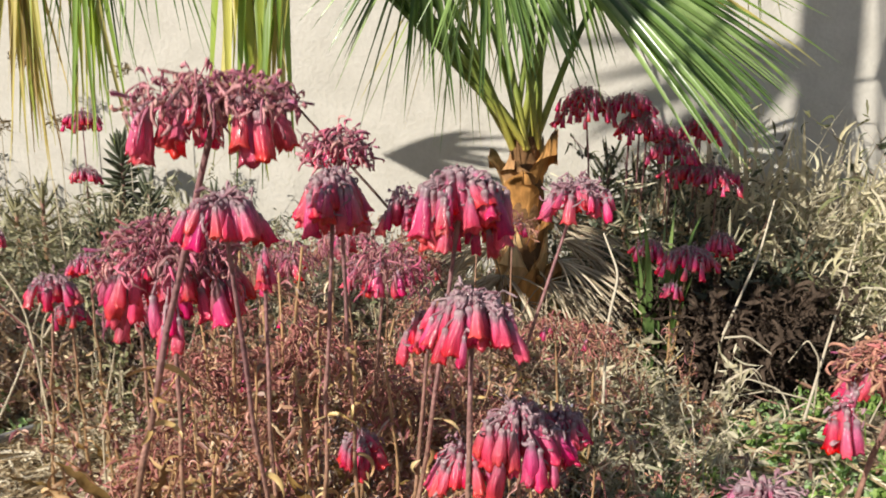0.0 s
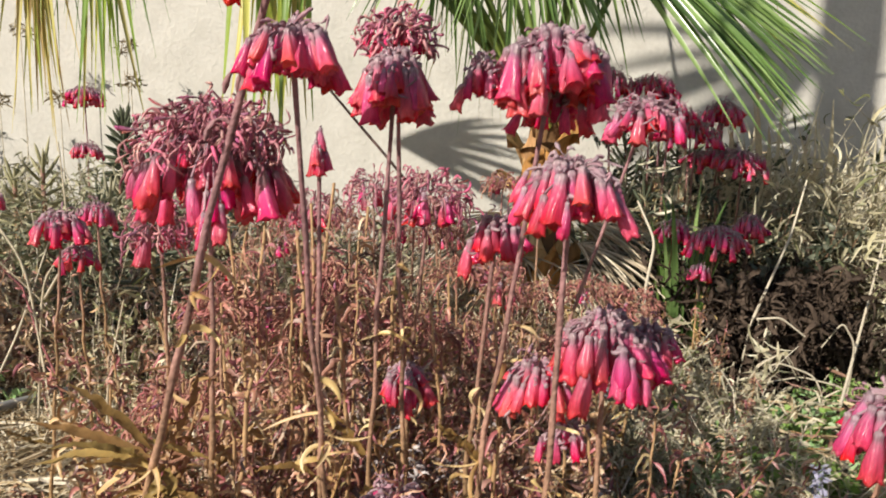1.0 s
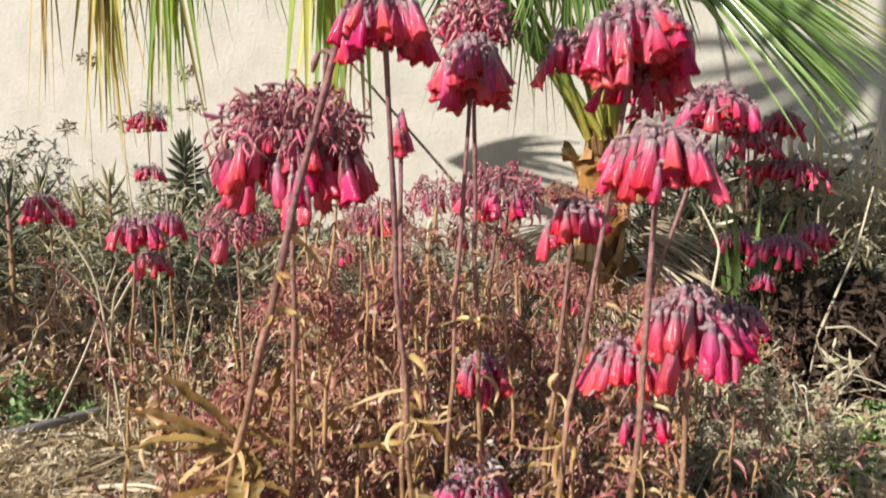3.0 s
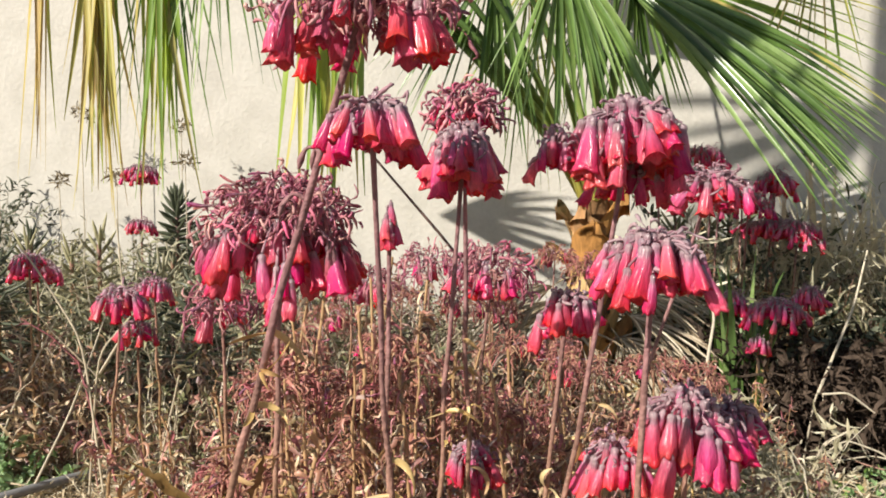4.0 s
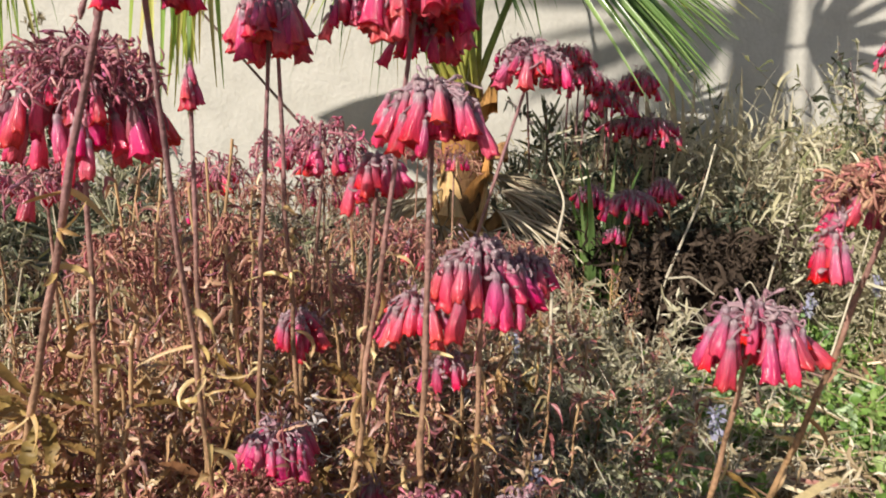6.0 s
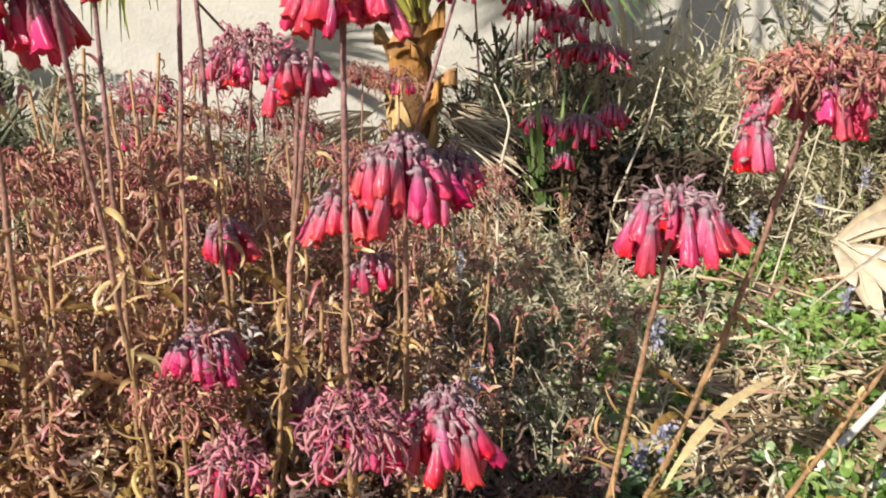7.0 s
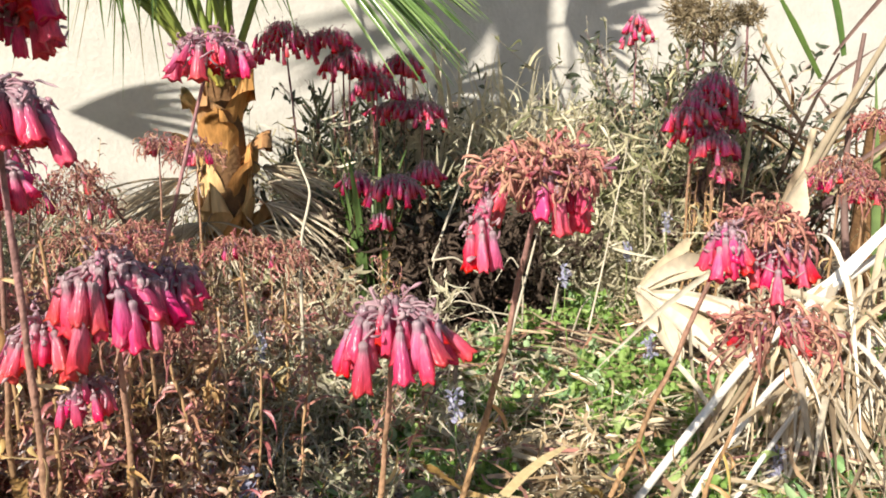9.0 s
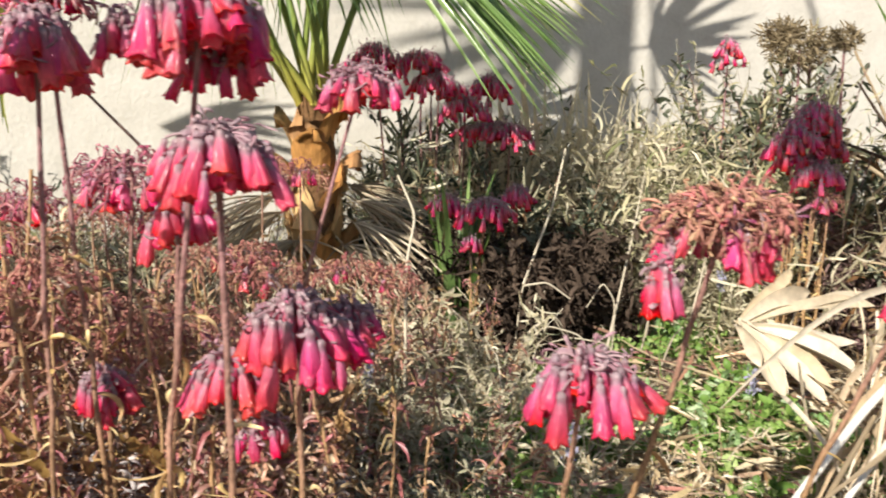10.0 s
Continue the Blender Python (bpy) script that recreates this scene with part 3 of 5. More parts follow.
plant((0.602, 0.650, 0.594), 0.023, 0.052, "fresh", 16, (-0.19, 0.16), (0.04, 0), 0.0038, 3, more=(((0.06, 0.005, -0.018), 0.039, 0.055, "fresh", 14), ((0.05, 0.02, 0.004), 0.045, 0.04, "dry", 0)))
plant((0.651, 0.640, 0.513), 0.055, 0.059, "mixed", 4, (-0.10, 0.16), (0.03, 0), 0.0032, 2, dry=90)
plant((-0.103, 0.890, 0.484), 0.036, 0.062, "fresh", 18, (0.01, 0.03), (0, 0), 0.0038, 4)
plant((-0.102, 0.737, 0.410), 0.041, 0.052, "fresh", 27, (0.0, 0.03), (0, 0), 0.0038, 4, dry=60)
plant((-0.120, 0.700, 0.371), 0.044, 0.055, "dry", 0, (0.0, 0.03), (0, 0), 0.0036, 3, dry=105)
plant((-0.019, 0.860, 0.302), 0.026, 0.074, "fresh", 11, (0.0, 0.03), (0, 0), 0.0034, 3, dry=30)
plant((0.116, 0.651, 0.379), 0.046, 0.088, "fresh", 27, (0.0, 0.03), (0, 0), 0.0032, 3, dry=90)
plant((0.034, 0.620, 0.386), 0.047, 0.079, "mixed", 7, (0.02, 0.04), (0, 0), 0.0032, 4, dry=120)
plant((-0.061, 0.620, 0.352), 0.031, 0.056, "mixed", 6, (0.0, 0.04), (0, 0), 0.0036, 3, dry=75)
# further back
plant((-0.662, 1.235, 0.599), 0.050, 0.064, "fresh", 20, (-0.07, 0.05), (0, 0), 0.0034, 1, dry=60)
plant((-0.670, 1.300, 0.537), 0.037, 0.051, "fresh", 10, (0.0, 0.05), (0, 0), 0.0034, 1, dry=38)
plant((-0.419, 1.000, 0.633), 0.047, 0.073, "mixed", 6, (0.0, 0.05), (0, 0), 0.0036, 3, dry=90)
plant((-0.729, 1.500, 0.585), 0.046, 0.057, "fresh", 14, (0.0, 0.05), (0, 0), 0.0034, 1, dry=38)
plant((-1.498, 3.100, 0.846), 0.079, 0.083, "fresh", 40, (0.0, 0.02), (0, 0), 0.004, 0, dry=90)
plant((-1.401, 2.900, 0.640), 0.061, 0.061, "fresh", 22, (0.0, 0.02), (0, 0), 0.004, 0, dry=60)
plant((-1.260, 2.000, 0.563), 0.067, 0.062, "fresh", 20, (0.0, 0.02), (0, 0), 0.004, 0, dry=60)
plant((-1.219, 1.900, 0.594), 0.050, 0.061, "fresh", 16, (0.0, 0.02), (0, 0), 0.004, 0, dry=60)
plant((0.395, 2.720, 0.943), 0.117, 0.155, "fresh", 46, (0.06, 0.02), (0, 0), 0.005, 0, dry=105)
plant((0.585, 2.780, 0.885), 0.086, 0.141, "fresh", 36, (0.0, 0.02), (0, 0), 0.005, 0, dry=75)
plant((0.678, 2.750, 0.808), 0.057, 0.107, "fresh", 20, (0.0, 0.02), (0, 0), 0.005, 0, dry=60)
plant((0.810, 2.850, 0.850), 0.070, 0.099, "fresh", 22, (0.0, 0.02), (0, 0), 0.005, 0, dry=60)
plant((0.767, 2.700, 0.695), 0.120, 0.085, "fresh", 40, (0.0, 0.02), (0, 0), 0.005, 0, dry=60)
for at in ((0.591, 2.680, 0.848), (0.673, 2.660, 0.777), (0.777, 2.750, 0.845), (0.813, 2.620, 0.691), (0.544, 2.740, 0.926)):
    plant(at, R(0.075, 0.10), R(0.085, 0.11), "fresh", 26, (R(-0.03, 0.03), 0.02), (0, 0), 0.005, 0, dry=60)
plant((0.628, 2.200, 0.499), 0.085, 0.086, "fresh", 36, (-0.05, 0.02), (0, 0), 0.005, 0, dry=45)
plant((0.536, 2.300, 0.502), 0.057, 0.084, "fresh", 18, (-0.02, 0.02), (0, 0), 0.004, 0, dry=75)
plant((0.743, 2.300, 0.524), 0.053, 0.078, "fresh", 18, (0.0, 0.02), (0, 0), 0.004, 0, dry=60)
plant((0.585, 2.200, 0.396), 0.036, 0.057, "fresh", 7, (0.0, 0.02), (0, 0), 0.004, 0, dry=12)
plant((1.500, 2.050, 0.758), 0.089, 0.154, "fresh", 40, (0.0, 0.03), (0, 0), 0.005, 0, dry=90)
plant((1.406, 2.000, 0.698), 0.082, 0.136, "fresh", 30, (0.0, 0.03), (0, 0), 0.005, 0, dry=60)
plant((1.449, 1.950, 0.594), 0.075, 0.075, "fresh", 24, (0.0, 0.03), (0, 0), 0.005, 0, dry=60)
plant((1.449, 1.900, 0.523), 0.041, 0.064, "mixed", 8, (0.0, 0.03), (0, 0), 0.004, 0, dry=60)
for at in ((1.469, 2.040, 0.728), (1.560, 2.060, 0.665), (1.470, 2.000, 0.614), (1.417, 2.020, 0.638)):
    plant(at, R(0.05, 0.07), R(0.07, 0.09), "fresh", 18, (R(-0.03, 0.03), 0.03), (0, 0), 0.004, 0, dry=40)
plant((1.609, 2.700, 0.974), 0.066, 0.130, "fresh", 18, (0.0, 0.03), (0, 0), 0.005, 0, dry=30)
plant((1.547, 1.600, 0.548), 0.078, 0.092, "mixed", 12, (0.0, 0.03), (0, 0), 0.004, 0, dry=135)
plant((1.528, 1.500, 0.513), 0.051, 0.071, "mixed", 10, (0.0, 0.03), (0, 0), 0.004, 0, dry=105)
plant((1.727, 1.700, 0.644), 0.063, 0.055, "mixed", 8, (0.0, 0.03), (0, 0), 0.004, 0, dry=120)
# withered ones low among the undergrowth
plant((-0.318, 1.450, 0.612), 0.055, 0.075, "mixed", 5, (0.0, 0.03), (0, 0), 0.0034, 2, dry=80)
plant((-0.215, 1.500, 0.648), 0.060, 0.080, "mixed", 4, (0.02, 0.03), (0, 0), 0.0034, 2, dry=90)
plant((-0.211, 1.100, 0.546), 0.061, 0.077, "dry", 0, (0, 0), (0, 0), 0.0036, 2)
plant((-0.329, 0.950, 0.542), 0.047, 0.080, "dry", 0, (0, 0), (0, 0), 0.0036, 2)
for at in ((-0.456, 1.500, 0.478), (-0.444, 1.700, 0.511), (-0.372, 1.600, 0.571), (-0.290, 1.400, 0.509), (-0.313, 1.900, 0.533), (-0.444, 1.300, 0.458), (-0.346, 1.200, 0.483),
           (-0.294, 1.200, 0.468), (-0.242, 1.300, 0.469), (-0.102, 1.900, 0.506), (-0.059, 1.500, 0.496), (0.024, 1.600, 0.482), (0.071, 1.500, 0.458),
           (0.041, 2.000, 0.624), (0.123, 1.900, 0.614), (-0.110, 1.800, 0.581), (-0.146, 1.600, 0.568), (0.193, 1.500, 0.463), (0.271, 1.500, 0.448), (0.025, 1.400, 0.490)):
    plant(at, R(0.04, 0.075), R(0.05, 0.08), "dry", int(R(1, 5)), (R(-0.03, 0.03), R(-0.03, 0.03)), (0, 0), 0.0036, 3, dry=80,
          label="withered chandelier plant with dusky mauve-red shrivelled flowers")
for i in range(18):
    x, y = R(-0.50, 0.12), R(0.86, 1.75)
    plant((x, y, R(0.25, 0.52) + 0.05 * (y - 1)), R(0.035, 0.065), R(0.05, 0.08), "dry", 0, (R(-0.03, 0.03), R(-0.03, 0.03)), (0, 0), 0.0032, 1, dry=90)


# ---- undergrowth ----
def sprays(n, area, height, lean, per, leaf, width, stem_r, curl=0.4, foot=None, start=0.1):
    """Stems with small curled leaves, rooted in tufts over area (x0, x1, y0, y1), or in a clump round foot."""
    rise = np.ones(n)
    if foot is None:
        m = max(5, n // 6)
        tuft = np.stack([R(area[0], area[1], m), R(area[2], area[3], m), np.full(m, -0.01)], -1)
        who = rng.integers(0, m, n)
        base = tuft[who] + rng.normal(0, 1, (n, 3)) * (0.024, 0.024, 0)
        base[:, 1] = np.minimum(base[:, 1], 3.33)
        rise = R(0.72, 1.12, m)[who]
    else:
        a, r = R(0, 6.283, n), np.sqrt(R(0, 1, n)) * foot[2]
        base = np.stack([foot[0] + r * np.cos(a), foot[1] + r * np.sin(a), np.full(n, -0.01)], -1)
    h = R(height[0], height[1], n) * rise
    d = rng.normal(0, lean, (n, 2)) * h[:, None]
    if foot is not None:
        d += (base[:, :2] - np.array(foot[:2])) * 0.9
    tip = base + np.concatenate([d, h[:, None]], 1)
    mid = base + np.concatenate([d * 0.25, h[:, None] * 0.6], 1)
    k = 7
    p = bez(base, mid, tip, k)
    p += rng.normal(0, 0.020, p.shape) * np.linspace(0, 1, k)[None, :, None] * h[:, None, None] * 2
    st = tubes(p, np.linspace(1, 0.45, k)[None] * stem_r * R(0.6, 1.4, n)[:, None], 4)
    m = n * per
    who = np.repeat(np.arange(n), per)
    s = R(start, 1.0, m) * (k - 1.001)
    i0 = s.astype(int)
    fr = (s - i0)[:, None]
    q = p[who, i0] * (1 - fr) + p[who, i0 + 1] * fr
    dirn = unit(rng.normal(0, 1, (m, 3)) + np.array([0, 0, 0.35]))
    ell = R(leaf[0], leaf[1], m)[:, None]
    nrm = unit(np.cross(dirn, rng.normal(0, 1, (m, 3))) - np.array([0, 0, 0.3]))
    turn = (curl * R(0.4, 4.2, m) + 0.15)[:, None, None]
    t = np.linspace(0, 1, 6)[None, :, None]
    lp = q[:, None] + ell[:, None] * (dirn[:, None] * np.sin(turn * t) + nrm[:, None] * (1 - np.cos(turn * t))) / np.maximum(1.0, turn * 0.6)
    lp += rng.normal(0, 0.055, lp.shape) * ell[:, None] * np.linspace(0, 1, 6)[None, :, None] * (1.0 if curl > 0.4 else 0.3)
    w = np.array([[0.35, 0.9, 1.0, 0.9, 0.6, 0.08]]) * R(width[0], width[1], m)[:, None]
    return st, blades(lp, w, rng.normal(0, 1, (m, 3)), 0.5)


def stuff(name, pieces, mats, label, category):
    return tagged(new(name, mesh_of(name, pieces, mats)), label, category, kind="stuff")


a = sprays(320, (-0.48, 0.13, 0.85, 1.7), (0.08, 0.36), 0.25, 46, (0.008, 0.026), (0.0022, 0.0062), 0.0021, 0.9)
b = sprays(100, (-0.55, 0.08, 0.88, 1.7), (0.25, 0.50), 0.2, 52, (0.008, 0.022), (0.002, 0.0045), 0.0019, 0.9, start=0.45)
e = sprays(70, (-0.45, 0.18, 0.84, 1.6), (0.20, 0.46), 0.2, 52, (0.014, 0.042), (0.0035, 0.0095), 0.0036, 0.9)
f = sprays(105, (-0.36, 0.14, 0.78, 0.98), (0.16, 0.36), 0.22, 70, (0.010, 0.026), (0.0028, 0.0062), 0.0022, 1.0, start=0.25)
stuff("curled_undergrowth", [f[0], f[1]], [M_GOLD, M_DRY], "brown and golden curled dead leaves on thin stems", "undergrowth")
f = sprays(85, (-0.42, 0.16, 0.80, 1.25), (0.26, 0.44), 0.22, 70, (0.010, 0.022), (0.0028, 0.0055), 0.0022, 1.0, start=0.5)
stuff("rusty_undergrowth", [f[0], f[1]], [M_GOLD, M_RUST], "rust-red shrivelled florets on thin stems", "undergrowth")
f = sprays(80, (-0.36, 0.08, 0.80, 1.25), (0.16, 0.38), 0.25, 60, (0.008, 0.018), (0.0025, 0.005), 0.002, 1.0, start=0.6)
stuff("ashy_undergrowth", [f[0], f[1]], [M_GOLD, M_ASH], "ash-grey shrivelled dead florets on thin stems", "undergrowth")
stuff("dry_undergrowth", [a[0], a[1]], [M_DRY, M_DRY], "tangle of brown dried stems and curled leaves", "undergrowth")
stuff("rusty_undergrowth", [b[0], b[1]], [M_RUST, M_RUST], "tangle of rust-red withered stems and florets", "undergrowth")
stuff("golden_undergrowth", [e[0], e[1]], [M_GOLD, M_GOLD], "upright golden-tan old stems with curled dry leaves", "undergrowth")
c = sprays(260, (-0.40, 0.30, 0.66, 0.95), (0.06, 0.26), 0.3, 44, (0.009, 0.028), (0.0025, 0.007), 0.0022, 0.95)
stuff("near_undergrowth", [c[0], c[1]], [M_UMBER, M_UMBER], "low dark brown dried leaves and stems near the plants", "undergrowth")
c = sprays(80, (-1.2, -0.5, 1.0, 1.9), (0.03, 0.2), 0.4, 20, (0.010, 0.03), (0.003, 0.006), 0.0016, 0.8)
stuff("sparse_undergrowth", [c[0], c[1]], [M_TWIG, M_STRAW], "sparse dry sprigs on open straw ground", "undergrowth")
c = sprays(150, (0.10, 0.60, 0.98, 2.0), (0.08, 0.30), 0.35, 40, (0.014, 0.042), (0.0024, 0.0055), 0.0018, 0.5)
stuff("pale_undergrowth", [c[0], c[1]], [M_TWIG, M_TANGLE], "dense pale grey-straw sprigs beside the flowering plants", "undergrowth")
c = sprays(70, (0.10, 0.60, 0.95, 2.0), (0.08, 0.32), 0.3, 36, (0.014, 0.036), (0.003, 0.006), 0.0018, 0.3)
stuff("grey_undergrowth", [c[0], c[1]], [M_TWIG, M_GREY], "grey-green narrow leaves among the straw", "undergrowth")
c = sprays(60, (0.10, 0.55, 0.92, 1.9), (0.12, 0.34), 0.3, 26, (0.010, 0.024), (0.0025, 0.005), 0.0018, 0.9, start=0.6)
stuff("rusty_undergrowth", [c[0], c[1]], [M_GOLD, M_RUST], "scattered rust-red dead florets on tan stems", "undergrowth")
c = sprays(100, (0.22, 0.85, 0.85, 1.9), (0.04, 0.18), 0.4, 26, (0.012, 0.04), (0.003, 0.008), 0.0018, 0.6)
stuff("straw_undergrowth", [c[0], c[1]], [M_TWIG, M_STRAW], "low brown and straw-coloured sprigs", "undergrowth")


for area, hh, n1, n2, n3 in (((-1.0, -0.2, 1.7, 3.2), (0.15, 0.50), 260, 120, 90), ((-0.2, 0.45, 1.6, 2.2), (0.10, 0.34), 150, 60, 40), ((-0.2, 0.5, 2.8, 3.25), (0.12, 0.46), 50, 60, 12), ((0.45, 1.25, 2.75, 3.3), (0.2, 0.66), 80, 190, 20), ((-1.9, -1.0, 2.3, 3.3), (0.15, 0.42), 70, 50, 10)):
    c = sprays(n1, area, hh, 0.3, 30, (0.012, 0.036), (0.003, 0.008), 0.0024, 0.7)
    stuff("brown_midground", [c[0], c[1]], [M_DRY, M_UMBER if area[0] < -0.5 else M_DRY], "dry brown leafy stems in front of the wall", "undergrowth")
    c = sprays(n2, area, hh, 0.3, 34, (0.018, 0.048), (0.004, 0.009), 0.0024, 0.25)
    stuff("olive_midground", [c[0], c[1]], [M_TWIG, M_OLIVE], "olive leafy stems in front of the wall", "undergrowth")
    c = sprays(n3, area, hh, 0.25, 26, (0.012, 0.035), (0.003, 0.006), 0.0024, 0.9, start=0.5)
    stuff("rusty_midground", [c[0], c[1]], [M_RUST, M_RUST], "rust-red withered flower stems in front of the wall", "undergrowth")
c = sprays(120, (-0.75, -0.02, 1.95, 2.9), (0.22, 0.50), 0.3, 36, (0.024, 0.060), (0.004, 0.009), 0.0022, 0.3)
stuff("olive_midground", [c[0], c[1]], [M_TWIG, M_GREY], "grey-green leafy stems between the bed and the wall", "undergrowth")
c = sprays(300, (-2.05, -0.95, 2.30, 3.15), (0.32, 0.64), 0.22, 34, (0.026, 0.062), (0.005, 0.010), 0.0020, 0.3, start=0.25)
stuff("grey_midground", [c[0], c[1]], [M_TWIG, M_GREY], "tall grey narrow-leaved stems before the wall", "undergrowth")
c = sprays(110, (-1.75, -0.80, 1.95, 2.6), (0.16, 0.44), 0.3, 34, (0.012, 0.032), (0.003, 0.006), 0.0020, 0.8)
stuff("brown_midground", [c[0], c[1]], [M_TWIG, M_DRY], "dense brown-grey dry stems with curled leaves", "undergrowth")
# Dark leaves fill the bed's floor, their colour standing for shadows there.
c = sprays(360, (-0.50, 0.20, 0.62, 1.7), (0.02, 0.17), 0.5, 34, (0.012, 0.034), (0.004, 0.010), 0.0018, 0.7)
stuff("dark_leaf_layer", [c[0], c[1]], [M_UMBER, M_UMBER], "low layer of dead leaves coloured dark purple-brown for the shadows near the ground", "undergrowth")


def withered_stalk(top, lean=(0, 0), n=34):
    """A spent flower stalk: thick tan stem, hung with curled dead leaves."""
    top = np.array(top)
    h = top[2]
    root = thing("withered_stalk", (top[0] + lean[0], top[1] + lean[1], 0), "spent tan flower stalk hung with curled rusty dead leaves", "withered plant")
    p = bez([(0, 0, -0.01)], [(-lean[0] * 0.3 + R(-0.02, 0.02), -lean[1] * 0.3, h * 0.55)], [(-lean[0], -lean[1], h)], 14)
    p[0][1:-1] += rng.normal(0, 0.002, (12, 3))
    r0 = R(0.0022, 0.0038)
    part("stem", mesh_of("stem", [tubes(p, (np.linspace(r0, r0 * 0.55, 14) * (1 + 0.25 * (np.arange(14) % 2)))[None], 7)], M_GOLD), root)
    s = R(0.25, 1.0, n) * 12.9
    i0 = s.astype(int)
    q = p[0][i0] + (p[0][i0 + 1] - p[0][i0]) * (s - i0)[:, None]
    a = R(0, 6.283, n)
    d = np.stack([np.cos(a), np.sin(a), R(-0.3, 0.9, n)], -1) * R(0.010, 0.028, n)[:, None]
    lp = bez(q, q + d * 0.8 + (0, 0, 0.006), q + d * 0.9 + rng.normal(0, 0.010, (n, 3)) - np.stack([0 * a, 0 * a, R(0.0, 0.035, n)], -1), 7)
    lp += rng.normal(0, 0.0018, lp.shape) * np.linspace(0, 1, 7)[None, :, None]
    w = np.array([[0.35, 0.8, 1, 1, 0.8, 0.5, 0.1]]) * R(0.0025, 0.0065, n)[:, None]
    k = n * 3 // 5
    for sl, mt in ((slice(0, k), M_RUST), (slice(k, n), M_DRY)):
        part("dead_leaf", mesh_of("dead_leaf", [blades(lp[sl], w[sl], rng.normal(0, 1, (len(lp[sl]), 3)), 0.6)], mt), root)["kind"] = "stuff"


for at in ((-0.320, 1.050, 0.625), (-0.322, 1.150, 0.658), (-0.249, 1.000, 0.608), (-0.251, 1.100, 0.632), (-0.237, 1.200, 0.653), (-0.172, 1.000, 0.603), (-0.180, 1.150, 0.625), (-0.319, 0.950, 0.615),
           (-0.131, 1.050, 0.546), (-0.084, 1.000, 0.525), (-0.066, 1.200, 0.524), (-0.234, 0.900, 0.561), (-0.184, 0.900, 0.549), (-0.298, 0.850, 0.549), (0.002, 1.100, 0.490),
           (0.061, 1.000, 0.456), (0.101, 0.950, 0.431), (0.156, 1.150, 0.426), (-0.020, 0.900, 0.444), (0.002, 0.850, 0.424), (-0.249, 0.800, 0.497), (0.203, 1.000, 0.389), (0.272, 1.100, 0.378),
           (-0.629, 1.300, 0.375), (-0.540, 1.300, 0.417), (-0.430, 1.100, 0.380), (-0.399, 1.200, 0.429), (-0.287, 1.000, 0.483), (-0.157, 1.200, 0.473), (-0.113, 1.400, 0.485), (-0.039, 1.200, 0.451)):
    withered_stalk(at, (R(-0.05, 0.05), R(-0.04, 0.04)), int(R(50, 90)))


def litter(n, area, ell=(0.05, 0.22), width=(0.002, 0.008), z=(0.0, 0.04)):
    p0 = np.stack([R(area[0], area[1], n), R(area[2], area[3], n), R(z[0], z[1], n)], -1)
    p0[:, :2] += rng.normal(0, 0.12, (n, 2)) * np.where(R(0, 1, n) < 0.5, 1.0, 2.2)[:, None]
    p0[:, 1] = np.minimum(p0[:, 1], 3.38)
    bed = ((p0[:, 0] > -0.52) & (p0[:, 0] < 0.34) & (p0[:, 1] < 1.8)) | ((p0[:, 0] > 0.7) & (p0[:, 0] < 1.25) & (p0[:, 1] > 2.05) & (p0[:, 1] < 2.8))
    p0[bed & (R(0, 1, n) < 0.85), 2] -= 0.3
    a = R(0, 6.283, n)
    d = np.stack([np.cos(a), np.sin(a), rng.normal(0, 0.12, n)], -1) * R(ell[0], ell[1], n)[:, None]
    p1 = p0 + d
    p1[:, 2] = np.where(p0[:, 2] < -0.1, p0[:, 2], np.clip(p1[:, 2], 0.0, 0.2))
    c = (p0 + p1) / 2 + rng.normal(0, 0.16, (n, 3)) * np.linalg.norm(d, axis=1)[:, None] * np.array([1, 1, 0.45])
    c[:, 2] = np.where(p0[:, 2] < -0.1, p0[:, 2], np.maximum(c[:, 2], 0.002))
    p0, p1, c = (q[p0[:, 2] > -0.1] for q in (p0, p1, c))
    n = len(p0)
    w = np.array([[0.6, 1, 1, 0.9, 0.4]]) * R(width[0], width[1], n)[:, None]
    return blades(bez(p0, c, p1, 5), w, rng.normal(0, 0.5, (n, 3)) + np.array([0, 0, 1]), 0.35)


stuff("straw_litter", [litter(9000, (-2.6, 2.8, 0.7, 3.4)), litter(7000, (-1.7, -0.3, 0.9, 2.1), (0.03, 0.15), (0.002, 0.007)),
                       litter(900, (0.3, 2.0, 0.7, 2.5), (0.05, 0.26), (0.004, 0.014), (0.0, 0.10))], M_STRAW, "pale straw and dead palm strips lying on the soil", "litter")

stuff("pale_strips", [litter(420, (0.8, 1.9, 0.85, 1.6), (0.06, 0.26), (0.003, 0.010), (0.0, 0.10)), litter(420, (0.35, 0.9, 0.95, 2.1), (0.04, 0.16), (0.002, 0.006), (0.0, 0.07))], M_STRAW, "bleached grass strips heaped over the ground cover", "litter")
stuff("brown_litter", [litter(2600, (0.25, 2.0, 0.7, 2.6), (0.03, 0.18), (0.003, 0.010), (0.0, 0.12))], M_DRY, "brown dead leaf strips and twigs lying on the soil", "litter")


def shrub(name, foot, radius, height, n, per, mat, label, leaf=(0.02, 0.045), width=(0.003, 0.006), lean=0.18, twig=M_TWIG, curl=0.25, start=0.1):
    root = thing(name, (foot[0], foot[1], 0), label, "shrub")
    st, lf = sprays(n, None, height, lean, per, leaf, width, 0.0018, curl, foot=(0, 0, radius), start=start)
    part("branchwork", mesh_of("branchwork", [st], twig), root)
    part("foliage", mesh_of("foliage", [lf], mat), root)
    return root


